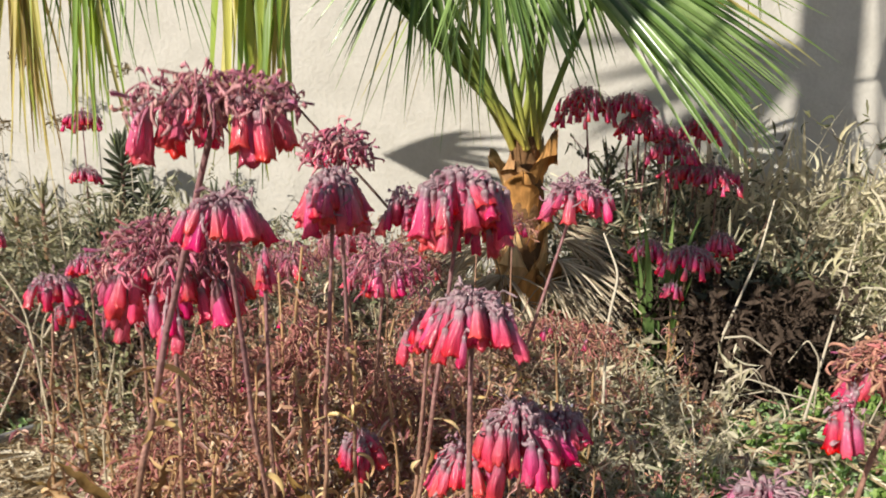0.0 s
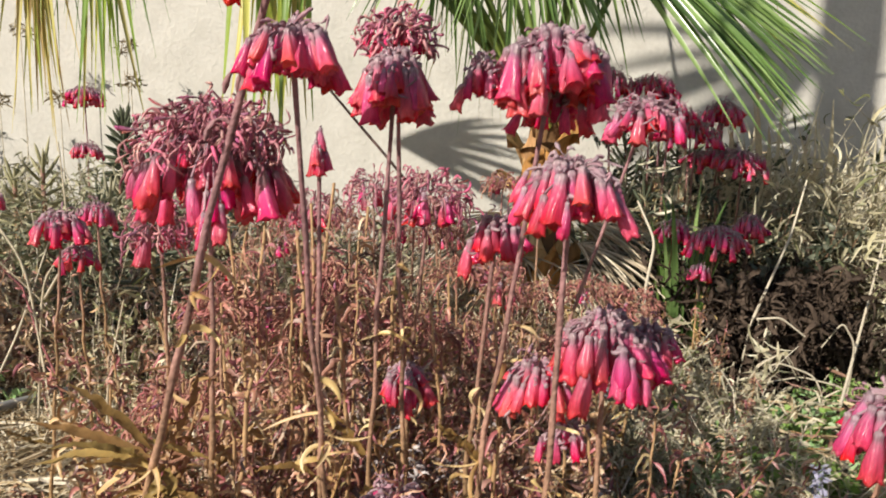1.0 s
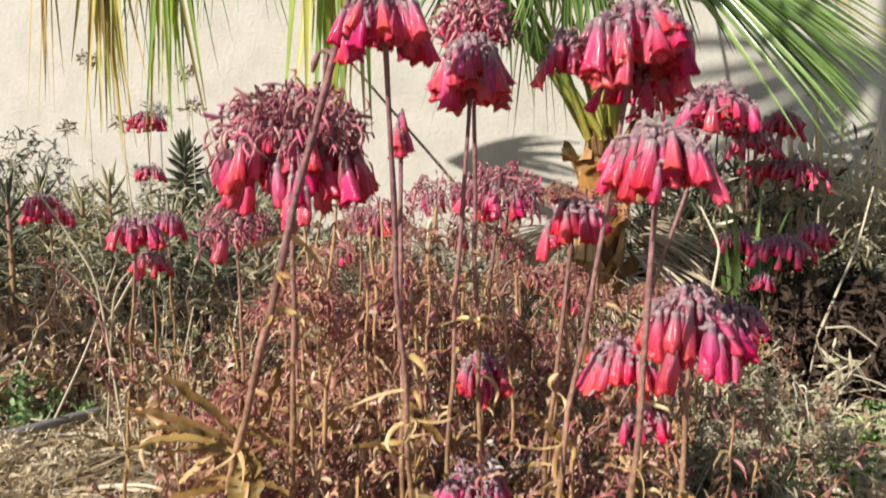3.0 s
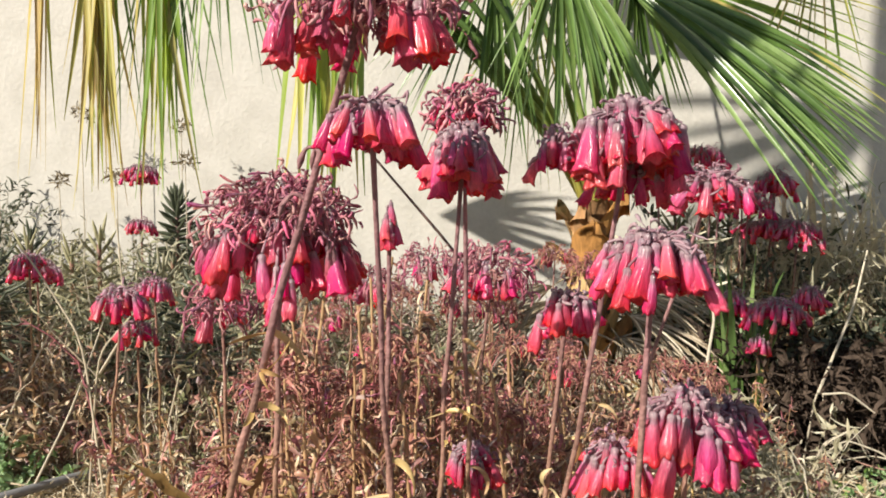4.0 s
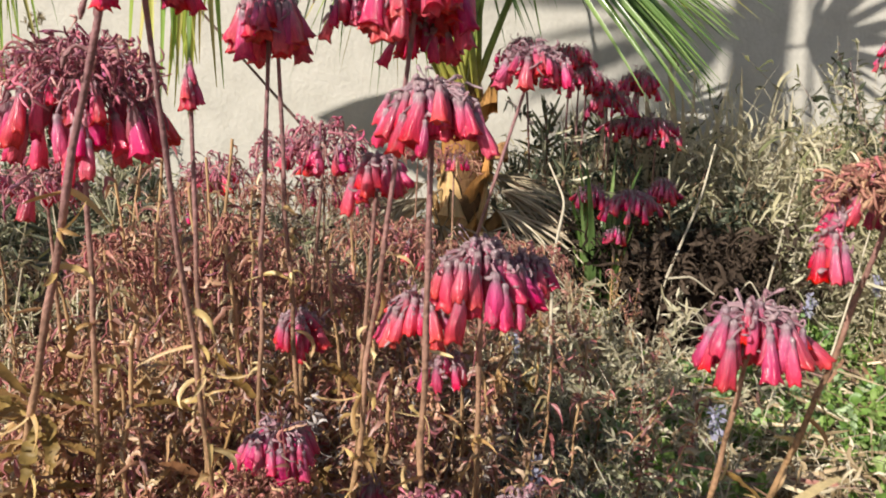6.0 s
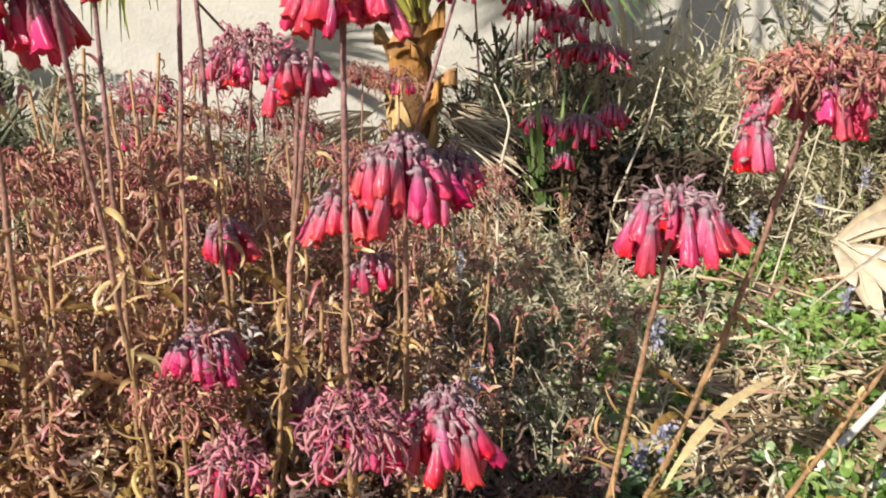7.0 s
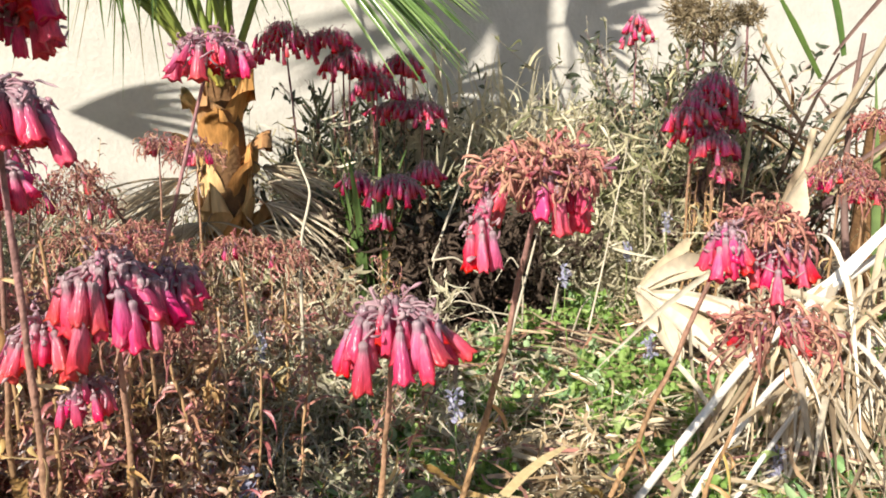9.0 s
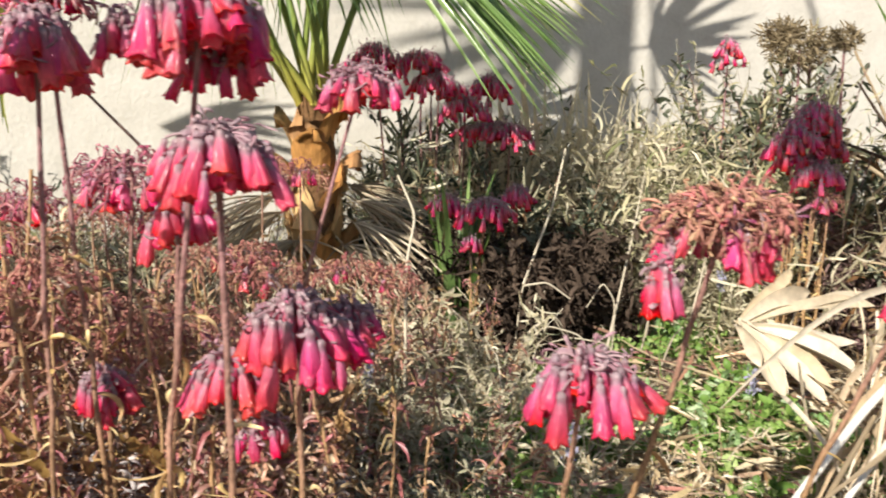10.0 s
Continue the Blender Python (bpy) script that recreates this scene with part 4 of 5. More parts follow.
GREY = "grey-green lavender-like shrub with pale dry twigs"
for x, y, r, h, n, per, mt in ((-1.75, 2.95, 0.30, (0.15, 0.48), 110, 34, M_GREY), (-1.25, 2.65, 0.28, (0.15, 0.50), 120, 34, M_DARKLEAF), (-1.05, 3.1, 0.28, (0.15, 0.46), 100, 34, M_GREY),
                               (-2.2, 2.5, 0.35, (0.15, 0.5), 120, 34, M_DARKLEAF), (-1.5, 2.05, 0.28, (0.12, 0.36), 90, 30, M_DRY), (-0.6, 2.85, 0.3, (0.10, 0.30), 80, 26, M_GREY),
                               (-0.9, 2.2, 0.26, (0.12, 0.34), 90, 30, M_DRY), (0.0, 2.0, 0.3, (0.10, 0.26), 80, 26, M_DRY),
                               (0.45, 1.85, 0.22, (0.10, 0.26), 70, 26, M_TANGLE), (-2.0, 1.8, 0.3, (0.1, 0.35), 90, 30, M_DRY),
                               (-2.30, 3.05, 0.16, (0.3, 0.85), 110, 40, M_DARKLEAF)):
    shrub("grey_shrub", (x, y), r, h, n, per, mt, GREY, (0.035, 0.075), (0.005, 0.012))
for x, y, r, h, n, per, mt in ((1.05, 2.98, 0.26, (0.35, 0.72), 190, 34, M_TANGLE), (1.38, 2.85, 0.26, (0.3, 0.66), 190, 34, M_TANGLE), (0.75, 3.1, 0.22, (0.25, 0.56), 120, 34, M_OLIVE),
                               (1.6, 2.45, 0.22, (0.3, 0.70), 150, 34, M_OLIVE), (1.68, 2.78, 0.16, (0.5, 0.95), 90, 30, M_OLIVE), (1.45, 2.35, 0.20, (0.15, 0.48), 100, 22, M_TANGLE), (2.0, 2.9, 0.3, (0.2, 0.5), 90, 26, M_TANGLE)):
    shrub("tangled_shrub", (x, y), r, h, n, per, mt, "tangled pale grey-green shrub with dry straw-coloured twigs", (0.035, 0.095), (0.004, 0.011), 0.34, M_TWIG, 0.35)

for x, y, r, h, n in ((0.54, 2.74, 0.13, (0.25, 0.54), 40), (0.66, 2.95, 0.14, (0.3, 0.68), 50), (0.86, 3.05, 0.16, (0.35, 0.80), 64), (0.78, 2.8, 0.16, (0.25, 0.56), 50), (0.85, 2.62, 0.18, (0.2, 0.50), 70), (1.75, 2.62, 0.16, (0.4, 0.92), 90), (1.85, 2.4, 0.16, (0.3, 0.7), 70)):
    shrub("dark_shrub", (x, y), r, h, n, 40, M_DARKLEAF, "dark green leafy shrub in front of the wall", (0.03, 0.07), (0.008, 0.018), 0.22, M_STEM, 0.25)
shrub("dark_shrub", (1.70, 2.22), 0.13, (0.2, 0.50), 70, 40, M_UMBER, "dark brown tangle of dead twigs beside the palm", (0.03, 0.07), (0.006, 0.014), 0.22, M_UMBER, 0.4)
# green ground cover
def cover_clumps():
    spots = [(0.39, 1.82), (0.45, 1.66), (0.73, 1.87), (0.96, 2.09), (1.26, 2.24), (1.11, 1.84), (1.11, 1.59), (1.13, 1.44), (0.91, 1.51), (1.80, 1.82), (1.53, 1.45), (1.22, 1.10),
             (1.19, 1.30), (0.46, 1.48), (0.49, 1.75), (0.37, 1.15), (0.30, 1.07), (0.98, 1.69), (1.34, 2.28), (1.11, 1.56), (0.92, 1.07), (1.35, 1.25), (0.55, 1.25), (1.40, 1.10), (0.70, 1.55), (0.35, 1.08), (0.43, 0.95), (0.45, 1.58), (0.29, 0.98), (0.37, 0.93), (0.33, 1.02), (0.72, 0.95), (0.86, 1.20)]
    pieces, mats = [], []
    for x0, y0 in spots:
        for i in range(4 if x0 > 0.85 and y0 < 2.0 else 6):
            x, y = x0 + rng.normal(0, 0.045), y0 + rng.normal(0, 0.04)
            st, lf = sprays(8, None, (0.04, 0.13), 0.5, 11, (0.014, 0.032), (0.010, 0.022), 0.0014, 0.3, foot=(x, y, R(0.015, 0.04)), start=0.35)
            pieces += [st, lf]
            # Near clumps take the dark leaf colour in place of shade on them.
            mats += [M_GREEN, M_MINT if i % 4 == 0 else M_DARKLEAF if y0 < 1.1 and x0 < 0.52 else M_GREEN]
    stuff("ground_cover", pieces, mats, "low bright green ground-cover leaves among the straw, some coloured dark for shade", "ground cover")


cover_clumps()


def spent_spike(at, h):
    """A grey seed spike, studded with husks, on a short stem."""
    root = thing("seed_spike", (at[0], at[1], 0), "grey-mauve dried seed spike standing in the ground cover", "seed spike")
    part("stem", mesh_of("stem", [tubes(np.array([[(0, 0, -0.01), (0.002, 0, h * 0.3), (0.004, 0.002, h * 0.6)]]), np.array([[0.0022, 0.002, 0.0016]]), 6)], M_TWIG), root)
    m = 70
    t, a = R(0, 1, m), R(0, 6.283, m)
    q = np.stack([0.004 + 0 * t, 0.002 + 0 * t, h * (0.45 + 0.55 * t)], -1)
    d = np.stack([np.cos(a), np.sin(a), R(0.3, 1.0, m)], -1) * (0.010 * (1.05 - 0.7 * t))[:, None]
    part("husk", mesh_of("husk", [blades(bez(q, q + d * 0.6, q + d, 4), np.array([[0.5, 1, 0.8, 0.1]]) * 0.005, rng.normal(0, 1, (m, 3)), 0.4)], M_ASH), root)["kind"] = "stuff"


for at, h in (((0.503, 1.15), 0.12), ((0.460, 1.14), 0.10), ((0.56, 1.06), 0.09), ((0.41, 1.22), 0.11)):
    spent_spike(at, h)


def leafy_weed(at):
    root = thing("leafy_weed", (at[0], at[1], 0), "small pale green leafy weed on the ground", "weed")
    st, lf = sprays(34, None, (0.05, 0.18), 0.4, 14, (0.02, 0.04), (0.012, 0.022), 0.0015, 0.2, foot=(0, 0, 0.08))
    part("branchwork", mesh_of("branchwork", [st], M_GREEN), root)["kind"] = "stuff"
    part("foliage", mesh_of("foliage", [lf], M_MINT), root)


leafy_weed((-1.289, 1.846, 0.000))
leafy_weed((-1.423, 1.825, -0.000))


# ---- palm ----
PALM = np.array([0.185, 2.55, 0.0])


def leaflet(hub, d, length, droop, width, fold=0.55, k=9, hang=False):
    t = np.linspace(0, 1, k)
    d = unit(d)
    p = hub + d * (t * length)[:, None] + np.array([0, 0, -1]) * (droop * length * t ** 2.2)[:, None]
    w = width * np.interp(t, [0, 0.12, 0.45, 0.8, 1], [0.35, 0.75, 1.0, 0.5, 0.03] if not hang else [1.0, 1.0, 0.7, 0.28, 0.05])
    p += np.outer(t ** 2, rng.normal(0, 0.02 if hang else 0.006, 3) * (1, 1, 0))
    nrm = np.cross(d, [0.3, 0.5, 0.9]) if not hang else np.array([R(-0.9, 0.9), -1.0, 0.0])
    return blades(p[None], w[None], [nrm], fold)


def frond(palm, hub, axis, spread, n, length, droop, width, mat, arc=0.35, thick=0.012, plane=(0, -1, 0.2), label="", start=None, comb=0.0):
    """A fan leaf: its stalk from the crown, and leaflets that spread from the hub round the axis."""
    hub = np.array(hub) - PALM
    p0 = np.array([R(-0.05, 0.05), R(-0.05, 0.05), 0.74]) if start is None else np.array(start)
    c = (p0 + hub) / 2 + np.array([0, 0, arc])
    pth = bez([p0], [c], [hub], 14)
    fr = part("frond", mesh_of("frond_stalk", [tubes(pth, np.linspace(thick, thick * 0.4, 14)[None], 6)], M_BROWNDEAD if mat == M_STRAWFAN else M_PETIOLE), palm, label)
    axis = unit(axis)
    side = unit(np.cross(axis, plane))
    for i in range(n):
        th = (i / (n - 1) * 2 - 1) * spread + R(-0.03, 0.03)
        d = axis * math.cos(th) + side * math.sin(th) + rng.normal(0, 0.16 if mat == M_STRAWFAN else 0.05, 3)
        ell = length * (0.72 + 0.28 * math.cos(th)) * (R(0.9, 1.06) if spread == 0.34 else R(0.62, 1.08))
        part("leaflet", mesh_of("leaflet", [leaflet(hub + side * (comb * (i / (n - 1) * 2 - 1)) + rng.normal(0, comb * 0.2, 3), d, ell, droop * R(0.7, 1.2), width * R(0.8, 1.1), hang=comb > 0)], mat), fr)
    return fr


def leaf_base_mesh(a, z0, h, wide, flare):
    """An old leaf base clasping the trunk: broad below, torn to a ragged point that peels away."""
    nu, nv = 9, 11
    u, v = np.meshgrid(np.linspace(-1, 1, nu), np.linspace(0, 1, nv), indexing="xy")
    taper = np.interp(v, [0, 0.35, 0.6, 0.8, 0.92, 1], [1.0, 0.92, 0.70, 0.42, 0.22, 0.03])
    rad = np.interp(z0 + h * v, [0, 0.3, 0.6, 0.85], [0.086, 0.074, 0.068, 0.05])
    torn = rng.normal(0, 1, nu)[None] * 0.024 * v ** 2
    curl = 0.010 * np.abs(u) ** 3 * np.clip(v - 0.25, 0, 1)
    r = rad + 0.006 - 0.020 * np.clip(1 - v / 0.55, 0, 1) + flare * v ** 2.6 + curl + rng.normal(0, 0.0012, u.shape) - 0.004 * np.cos(u * 7)
    ang = a + u * wide * taper + 0.12 * np.sin(v * 3 + a)
    z = z0 + h * v * (1 - 0.18 * u * u * v) + torn - flare * 0.5 * v ** 4
    layers = []
    for inset in (0.0, 0.007):
        xyz = np.stack([(r - inset) * np.cos(ang), (r - inset) * np.sin(ang), z], -1).reshape(-1, 3)
        idx = np.arange(nu * nv).reshape(nv, nu)
        layers.append((xyz, np.stack([idx[:-1, :-1], idx[:-1, 1:], idx[1:, 1:], idx[1:, :-1]], -1).reshape(-1, 4)))
    return mesh_of("leaf_base", layers, M_BOOT)


def build_palm():
    palm = thing("fan_palm", PALM, "young fan palm with orange-brown leaf bases and drooping green fans", "palm tree")
    k = 14
    z = np.linspace(-0.02, 0.78, k)
    path = np.stack([0 * z, 0 * z, z], -1)[None]
    part("trunk", mesh_of("trunk", [tubes(path, np.interp(z, [0, 0.3, 0.6, 0.78], [0.085, 0.07, 0.066, 0.04])[None], 14)], M_CORE), palm)
    for row in range(7):
        for j in range(4):
            part("leaf_base", leaf_base_mesh(j * math.pi / 2 + row * 0.95 + R(-0.3, 0.3), 0.0 + row * 0.098 + R(-0.025, 0.025), R(0.14, 0.20), R(0.80, 1.10), R(0.0, 0.024) + (0.05 if R(0, 1) < 0.35 or row > 4 else 0.0)), palm)
    # hanging and spreading fans
    frond(palm, (0.208, 2.350, 1.352), (0.78, -0.20, -0.50), 0.34, 56, 0.76, 0.16, 0.022, M_PALM, 0.25, plane=(0.1, -0.6, 0.8), label="glossy green fan leaf spreading sideways")
    frond(palm, (0.330, 2.600, 1.426), (0.85, 0.0, -0.30), 0.50, 22, 0.84, 0.14, 0.016, M_PALM_OLD, 0.3, plane=(0.1, -0.8, 0.5))
    frond(palm, (0.048, 2.300, 1.405), (0.10, -0.30, -0.85), 0.62, 34, 0.47, 0.22, 0.020, M_PALM, 0.3)
    frond(palm, (-0.130, 2.400, 1.417), (-0.30, -0.20, -0.80), 0.70, 28, 0.54, 0.24, 0.018, M_PALM, 0.3)
    frond(palm, (0.163, 2.620, 1.379), (0.1, 0.1, -0.9), 0.6, 26, 0.46, 0.18, 0.020, M_PALM, 0.25)
    frond(palm, (0.260, 2.420, 1.400), (0.28, -0.15, -0.85), 0.45, 18, 0.46, 0.16, 0.018, M_PALM, 0.25)
    frond(palm, (-0.03, 2.520, 1.390), (-0.10, 0.05, -0.9), 0.50, 16, 0.56, 0.16, 0.014, M_PALM_OLD, 0.25)
    frond(palm, (-0.492, 2.000, 1.446), (-0.03, -0.05, -1.0), -0.06, 34, 0.70, 0.02, 0.036, M_PALM_OLD, 0.5, label="yellowing fan leaf hanging straight down", comb=0.08)
    frond(palm, (-0.790, 2.000, 1.445), (0.10, -0.05, -0.9), 0.40, 20, 0.46, 0.08, 0.014, M_PALM, 0.6, comb=0.03)
    frond(palm, (-0.935, 2.000, 1.445), (0.0, 0.0, -1.0), -0.05, 26, 0.69, 0.03, 0.022, M_PALM_OLD, 0.6, comb=0.035)
    frond(palm, (-0.930, 2.020, 1.430), (0.0, 0.0, -1.0), 0.30, 12, 0.56, 0.02, 0.010, M_PALM, 0.6, comb=0.03)
    frond(palm, (-1.095, 2.000, 1.445), (0.02, 0.0, -1.0), -0.04, 28, 0.74, 0.03, 0.022, M_PALM_GOLD, 0.6, comb=0.030)
    frond(palm, (-1.090, 2.020, 1.430), (0.0, 0.0, -1.0), 0.26, 10, 0.56, 0.02, 0.010, M_PALM_OLD, 0.6, comb=0.02)
    frond(palm, (-1.240, 2.000, 1.445), (0.0, 0.0, -1.0), -0.03, 9, 0.64, 0.02, 0.015, M_PALM_GOLD, 0.6, comb=0.016)
    frond(palm, (0.825, 2.600, 1.595), (-0.05, 0.0, -1.0), 0.45, 20, 0.48, 0.1, 0.016, M_PALM_OLD, 0.5)
    # arched leaf high on the other side, that throws the slanting shade beside the trunk
    frond(palm, (-1.60, 2.05, 1.86), (0.92, 0.18, -0.22), 0.26, 24, 0.85, 0.12, 0.022, M_PALM, 0.5, plane=(-0.5, -0.5, 0.7))
    # leaf high up on the sunny side, its fingers drawn in shade on the wall
    frond(palm, (0.55, 2.20, 2.06), (1.0, 0.0, 0.02), 1.15, 19, 0.56, 0.05, 0.034, M_PALM, 0.5, plane=(0, -1, 0))
    # crown
    for th, z in ((1.5, 1.75),):
        frond(palm, PALM + np.array([0.5 * math.cos(th), 0.35 * math.sin(th), z]), (math.cos(th), math.sin(th), 0.1), 1.2, 26, 0.62, 0.45, 0.034, M_PALM, 0.2, plane=(0, 0, 1))
    # dead fans hanging round the trunk
    for ang, z in ((3.3, 0.50), (2.9, 0.42), (3.7, 0.46), (0.0, 0.48), (-0.4, 0.42), (0.4, 0.52), (-0.9, 0.36), (-1.7, 0.30), (4.2, 0.38), (3.4, 0.34), (-0.2, 0.32)):
        d = np.array([math.cos(ang), math.sin(ang), -0.22])
        frond(palm, PALM + d * 0.12 + (0, 0, z), d, 1.0, 34, 0.40, 0.42, 0.0065, M_STRAWFAN, 0.02, 0.005, plane=(0, 0, 1), label="dead straw-coloured fan leaf at the foot", start=(d[0] * 0.05, d[1] * 0.05, z))


build_palm()


# ---- spiky rosettes and grassy tuft ----
def rosette(at, height, n, ell, width, mat, label, low=0.45):
    root = thing("spiky_rosette", (at[0], at[1], 0), label, "succulent")
    part("stem", mesh_of("stem", [tubes(np.array([[(0, 0, -0.01), (0.004, 0, height * 0.5), (0, 0, height)]]), np.array([[0.010, 0.009, 0.006]]), 7)], M_STEM), root)
    for i in range(n):
        f = i / (n - 1)
        a = i * 2.39996
        e = radians(-32 + 78 * f + 32 * f ** 7 + R(-8, 8))
        d = np.array([math.cos(a) * math.cos(e), math.sin(a) * math.cos(e), math.sin(e)])
        p0 = np.array([0, 0, height * (low + (1 - low) * f)])
        L = ell * R(0.75, 1.1) * (1 - 0.15 * f)
        p = bez([p0], [p0 + d * L * 0.6], [p0 + d * L + (0, 0, L * R(-0.05, 0.22))], 6)
        part("leaf", mesh_of("leaf", [tubes(p, np.array([[0.5, 0.9, 1, 0.9, 0.6, 0.05]]) * width * 0.34, 5)], mat), root)


rosette((-1.353, 3.100, 0.630), 0.70, 84, 0.105, 0.024, M_DARKLEAF, "dark grey-green spiky rosette plant near the wall", 0.58)
rosette((-1.189, 2.950, 0.555), 0.54, 56, 0.12, 0.022, M_DARKLEAF, "dark grey-green spiky rosette plant near the wall", 0.3)
rosette((-1.323, 2.800, 0.461), 0.44, 44, 0.10, 0.015, M_DARKLEAF, "low dark grey-green spiky rosette plant", 0.3)


for at, h in (((1.650, 2.550, 0.631), 0.70), ((1.752, 2.600, 0.724), 0.86), ((1.892, 2.650, 0.802), 0.94), ((1.870, 2.500, 0.608), 0.74), ((1.680, 2.400, 0.523), 0.60), ((1.549, 2.400, 0.455), 0.46), ((1.752, 2.300, 0.455), 0.52)):
    rosette(at, h, 56, 0.12, 0.014, M_OLIVE, "grey-olive leafy succulent stem near the wall", 0.35)


for at, h in (((0.52, 3.0), 0.66), ((0.64, 3.1), 0.60), ((0.74, 3.12), 0.72)):
    rosette(at, h, 44, 0.14, 0.018, M_STARLEAF, "dark green star of narrow leaves before the wall", 0.5)
for i in range(46):
    x, y = (R(-2.1, -0.85), R(2.1, 3.2)) if i % 3 else (R(0.40, 1.1), R(2.5, 3.2))
    rosette((x, y), R(0.26, 0.58), 34, R(0.09, 0.14), R(0.013, 0.020), (M_DARKLEAF, M_GREY, M_OLIVE, M_DARKLEAF)[i % 4], "grey-green leafy sprig with a star of narrow leaves", 0.45)


def tuft(name, at, n, height, width, mat, label, category, spread=0.35):
    root = thing(name, (at[0], at[1], 0), label, category)
    for i in range(n):
        a = R(0, 6.283)
        d = np.array([math.cos(a), math.sin(a), 0])
        h = height * R(0.6, 1.05)
        p0 = d * R(0, 0.05)
        p = bez([p0 - (0, 0, 0.01)], [p0 + d * h * spread * 0.3 + (0, 0, h * 0.7)], [p0 + d * h * spread * R(0.4, 1.2) + (0, 0, h * R(0.75, 1.0))], 7)
        part("blade", mesh_of("blade", [blades(p, np.array([[0.8, 1, 1, 0.9, 0.7, 0.4, 0.05]]) * width * R(0.7, 1.2), [d], 0.4)], mat), root)


for x, y, h in ((0.72, 3.0, 0.74), (0.90, 2.95, 0.88), (1.06, 3.02, 0.92), (1.22, 2.92, 0.86), (1.40, 2.98, 0.84)):
    tuft("grass_tuft", (x, y), 44, h * 1.06, 0.019, M_TANGLE, "tuft of tall pale straw-green blades before the wall", "grass", 0.34)
tuft("grass_tuft", (0.588, 2.360, 0.478), 34, 0.60, 0.022, M_PALM, "tuft of broad green upright blades", "grass", 0.22)


# ---- dead palm leaves and stalks ----
def dead_fan(hub, tips, width, mat, label):
    hub = np.array(hub)
    root = thing("dead_palm_frond", (hub[0], hub[1], 0), label, "palm frond")
    o = np.array([hub[0], hub[1], 0])
    tips = [np.array(t) for t in tips]
    for i in range(2 * len(tips) - 1):
        tip = tips[i // 2] if i % 2 == 0 else (tips[i // 2] + tips[i // 2 + 1]) / 2
        if i in (2, 5, 11):
            continue
        tip = hub + (tip - hub) * R(0.74, 1.10) + rng.normal(0, 0.016, 3)
        c = (hub + tip) / 2 + np.array([0, 0, R(0.01, 0.05)]) + rng.normal(0, 0.008, 3)
        p = bez([hub - o + rng.normal(0, 0.006, 3)], [c - o], [tip - o], 11)
        t = np.linspace(0, 1, 11)
        p[0] += np.sin(t * R(4, 9) + R(0, 6))[:, None] * (t * 0.006)[:, None] * rng.normal(0, 1, 3)
        w = np.interp(t, [0, 0.3, 0.7, 0.9, 1], [0.16, 0.62, 1.1, 0.7, 0.06])[None] * width * R(0.6, 1.15)
        face = np.array((-0.35, -0.75, 0.55)) + rng.normal(0, 0.5, 3)
        part("leaflet", mesh_of("leaflet", [blades(p, w, [face], R(0.55, 1.05))], M_STRAWFAN if i % 4 == 3 else mat), root)


dead_fan((1.117, 1.740, 0.234), [(1.359, 1.860, 0.314), (1.508, 1.820, 0.290), (1.504, 1.780, 0.246), (1.455, 1.740, 0.180), (1.397, 1.680, 0.132), (1.337, 1.620, 0.088), (1.275, 1.570, 0.064),
                                 (1.161, 1.550, 0.094), (1.096, 1.580, 0.145)], 0.042, M_DEADFROND, "bleached cream dead fan palm leaf lying folded on the ground")


def stalk(name, pts, r0, r1, mat, label, category="stalk"):
    pts = [np.array(p) for p in pts]
    o = np.array([pts[0][0], pts[0][1], 0])
    t = np.linspace(0, len(pts) - 1, 8 * (len(pts) - 1) + 1)
    xyz = np.stack([np.interp(t, range(len(pts)), [p[i] for p in pts]) for i in range(3)], -1) - o
    for _ in range(3):
        xyz[1:-1] = (xyz[:-2] + xyz[1:-1] * 2 + xyz[2:]) / 4
    ob = new(name, mesh_of(name, [tubes(xyz[None], np.linspace(r0, r1, len(t))[None], 8)], mat))
    ob.location = o
    return tagged(ob, label, category)


PALE = "bleached pale dead palm stalk leaning over the ground"
stalk("dead_palm_stalk", [(0.691, 1.020, 0.076), (0.869, 1.120, 0.159), (1.047, 1.220, 0.234), (1.250, 1.320, 0.295), (1.623, 1.480, 0.373)], 0.006, 0.009, M_WHITESTALK, PALE)
for dx, dy, dz, r in ((0.035, -0.03, -0.030, 0.005), (0.085, -0.05, -0.055, 0.004)):
    stalk("dead_palm_stalk", [(0.72 + dx, 1.020 + dy, 0.070 + dz * 0.5), (0.869 + dx, 1.120 + dy, 0.155 + dz), (1.040 + dx, 1.220 + dy, 0.222 + dz), (1.22 + dx, 1.310 + dy, 0.262 + dz)], r, r * 1.2, M_WHITESTALK, "narrow bleached palm strip leaning over the ground")
stalk("dead_palm_stalk", [(1.195, 1.450, 0.209), (1.333, 1.380, 0.195), (1.487, 1.320, 0.195)], 0.006, 0.008, M_WHITESTALK, "thin pale dead palm stalk lying across the ground")
stalk("dead_palm_stalk", [(0.765, 1.000, 0.111), (0.902, 1.100, 0.165), (1.043, 1.200, 0.220)], 0.005, 0.004, M_BROWNDEAD, "thin brown dead palm stalk leaning over the ground")


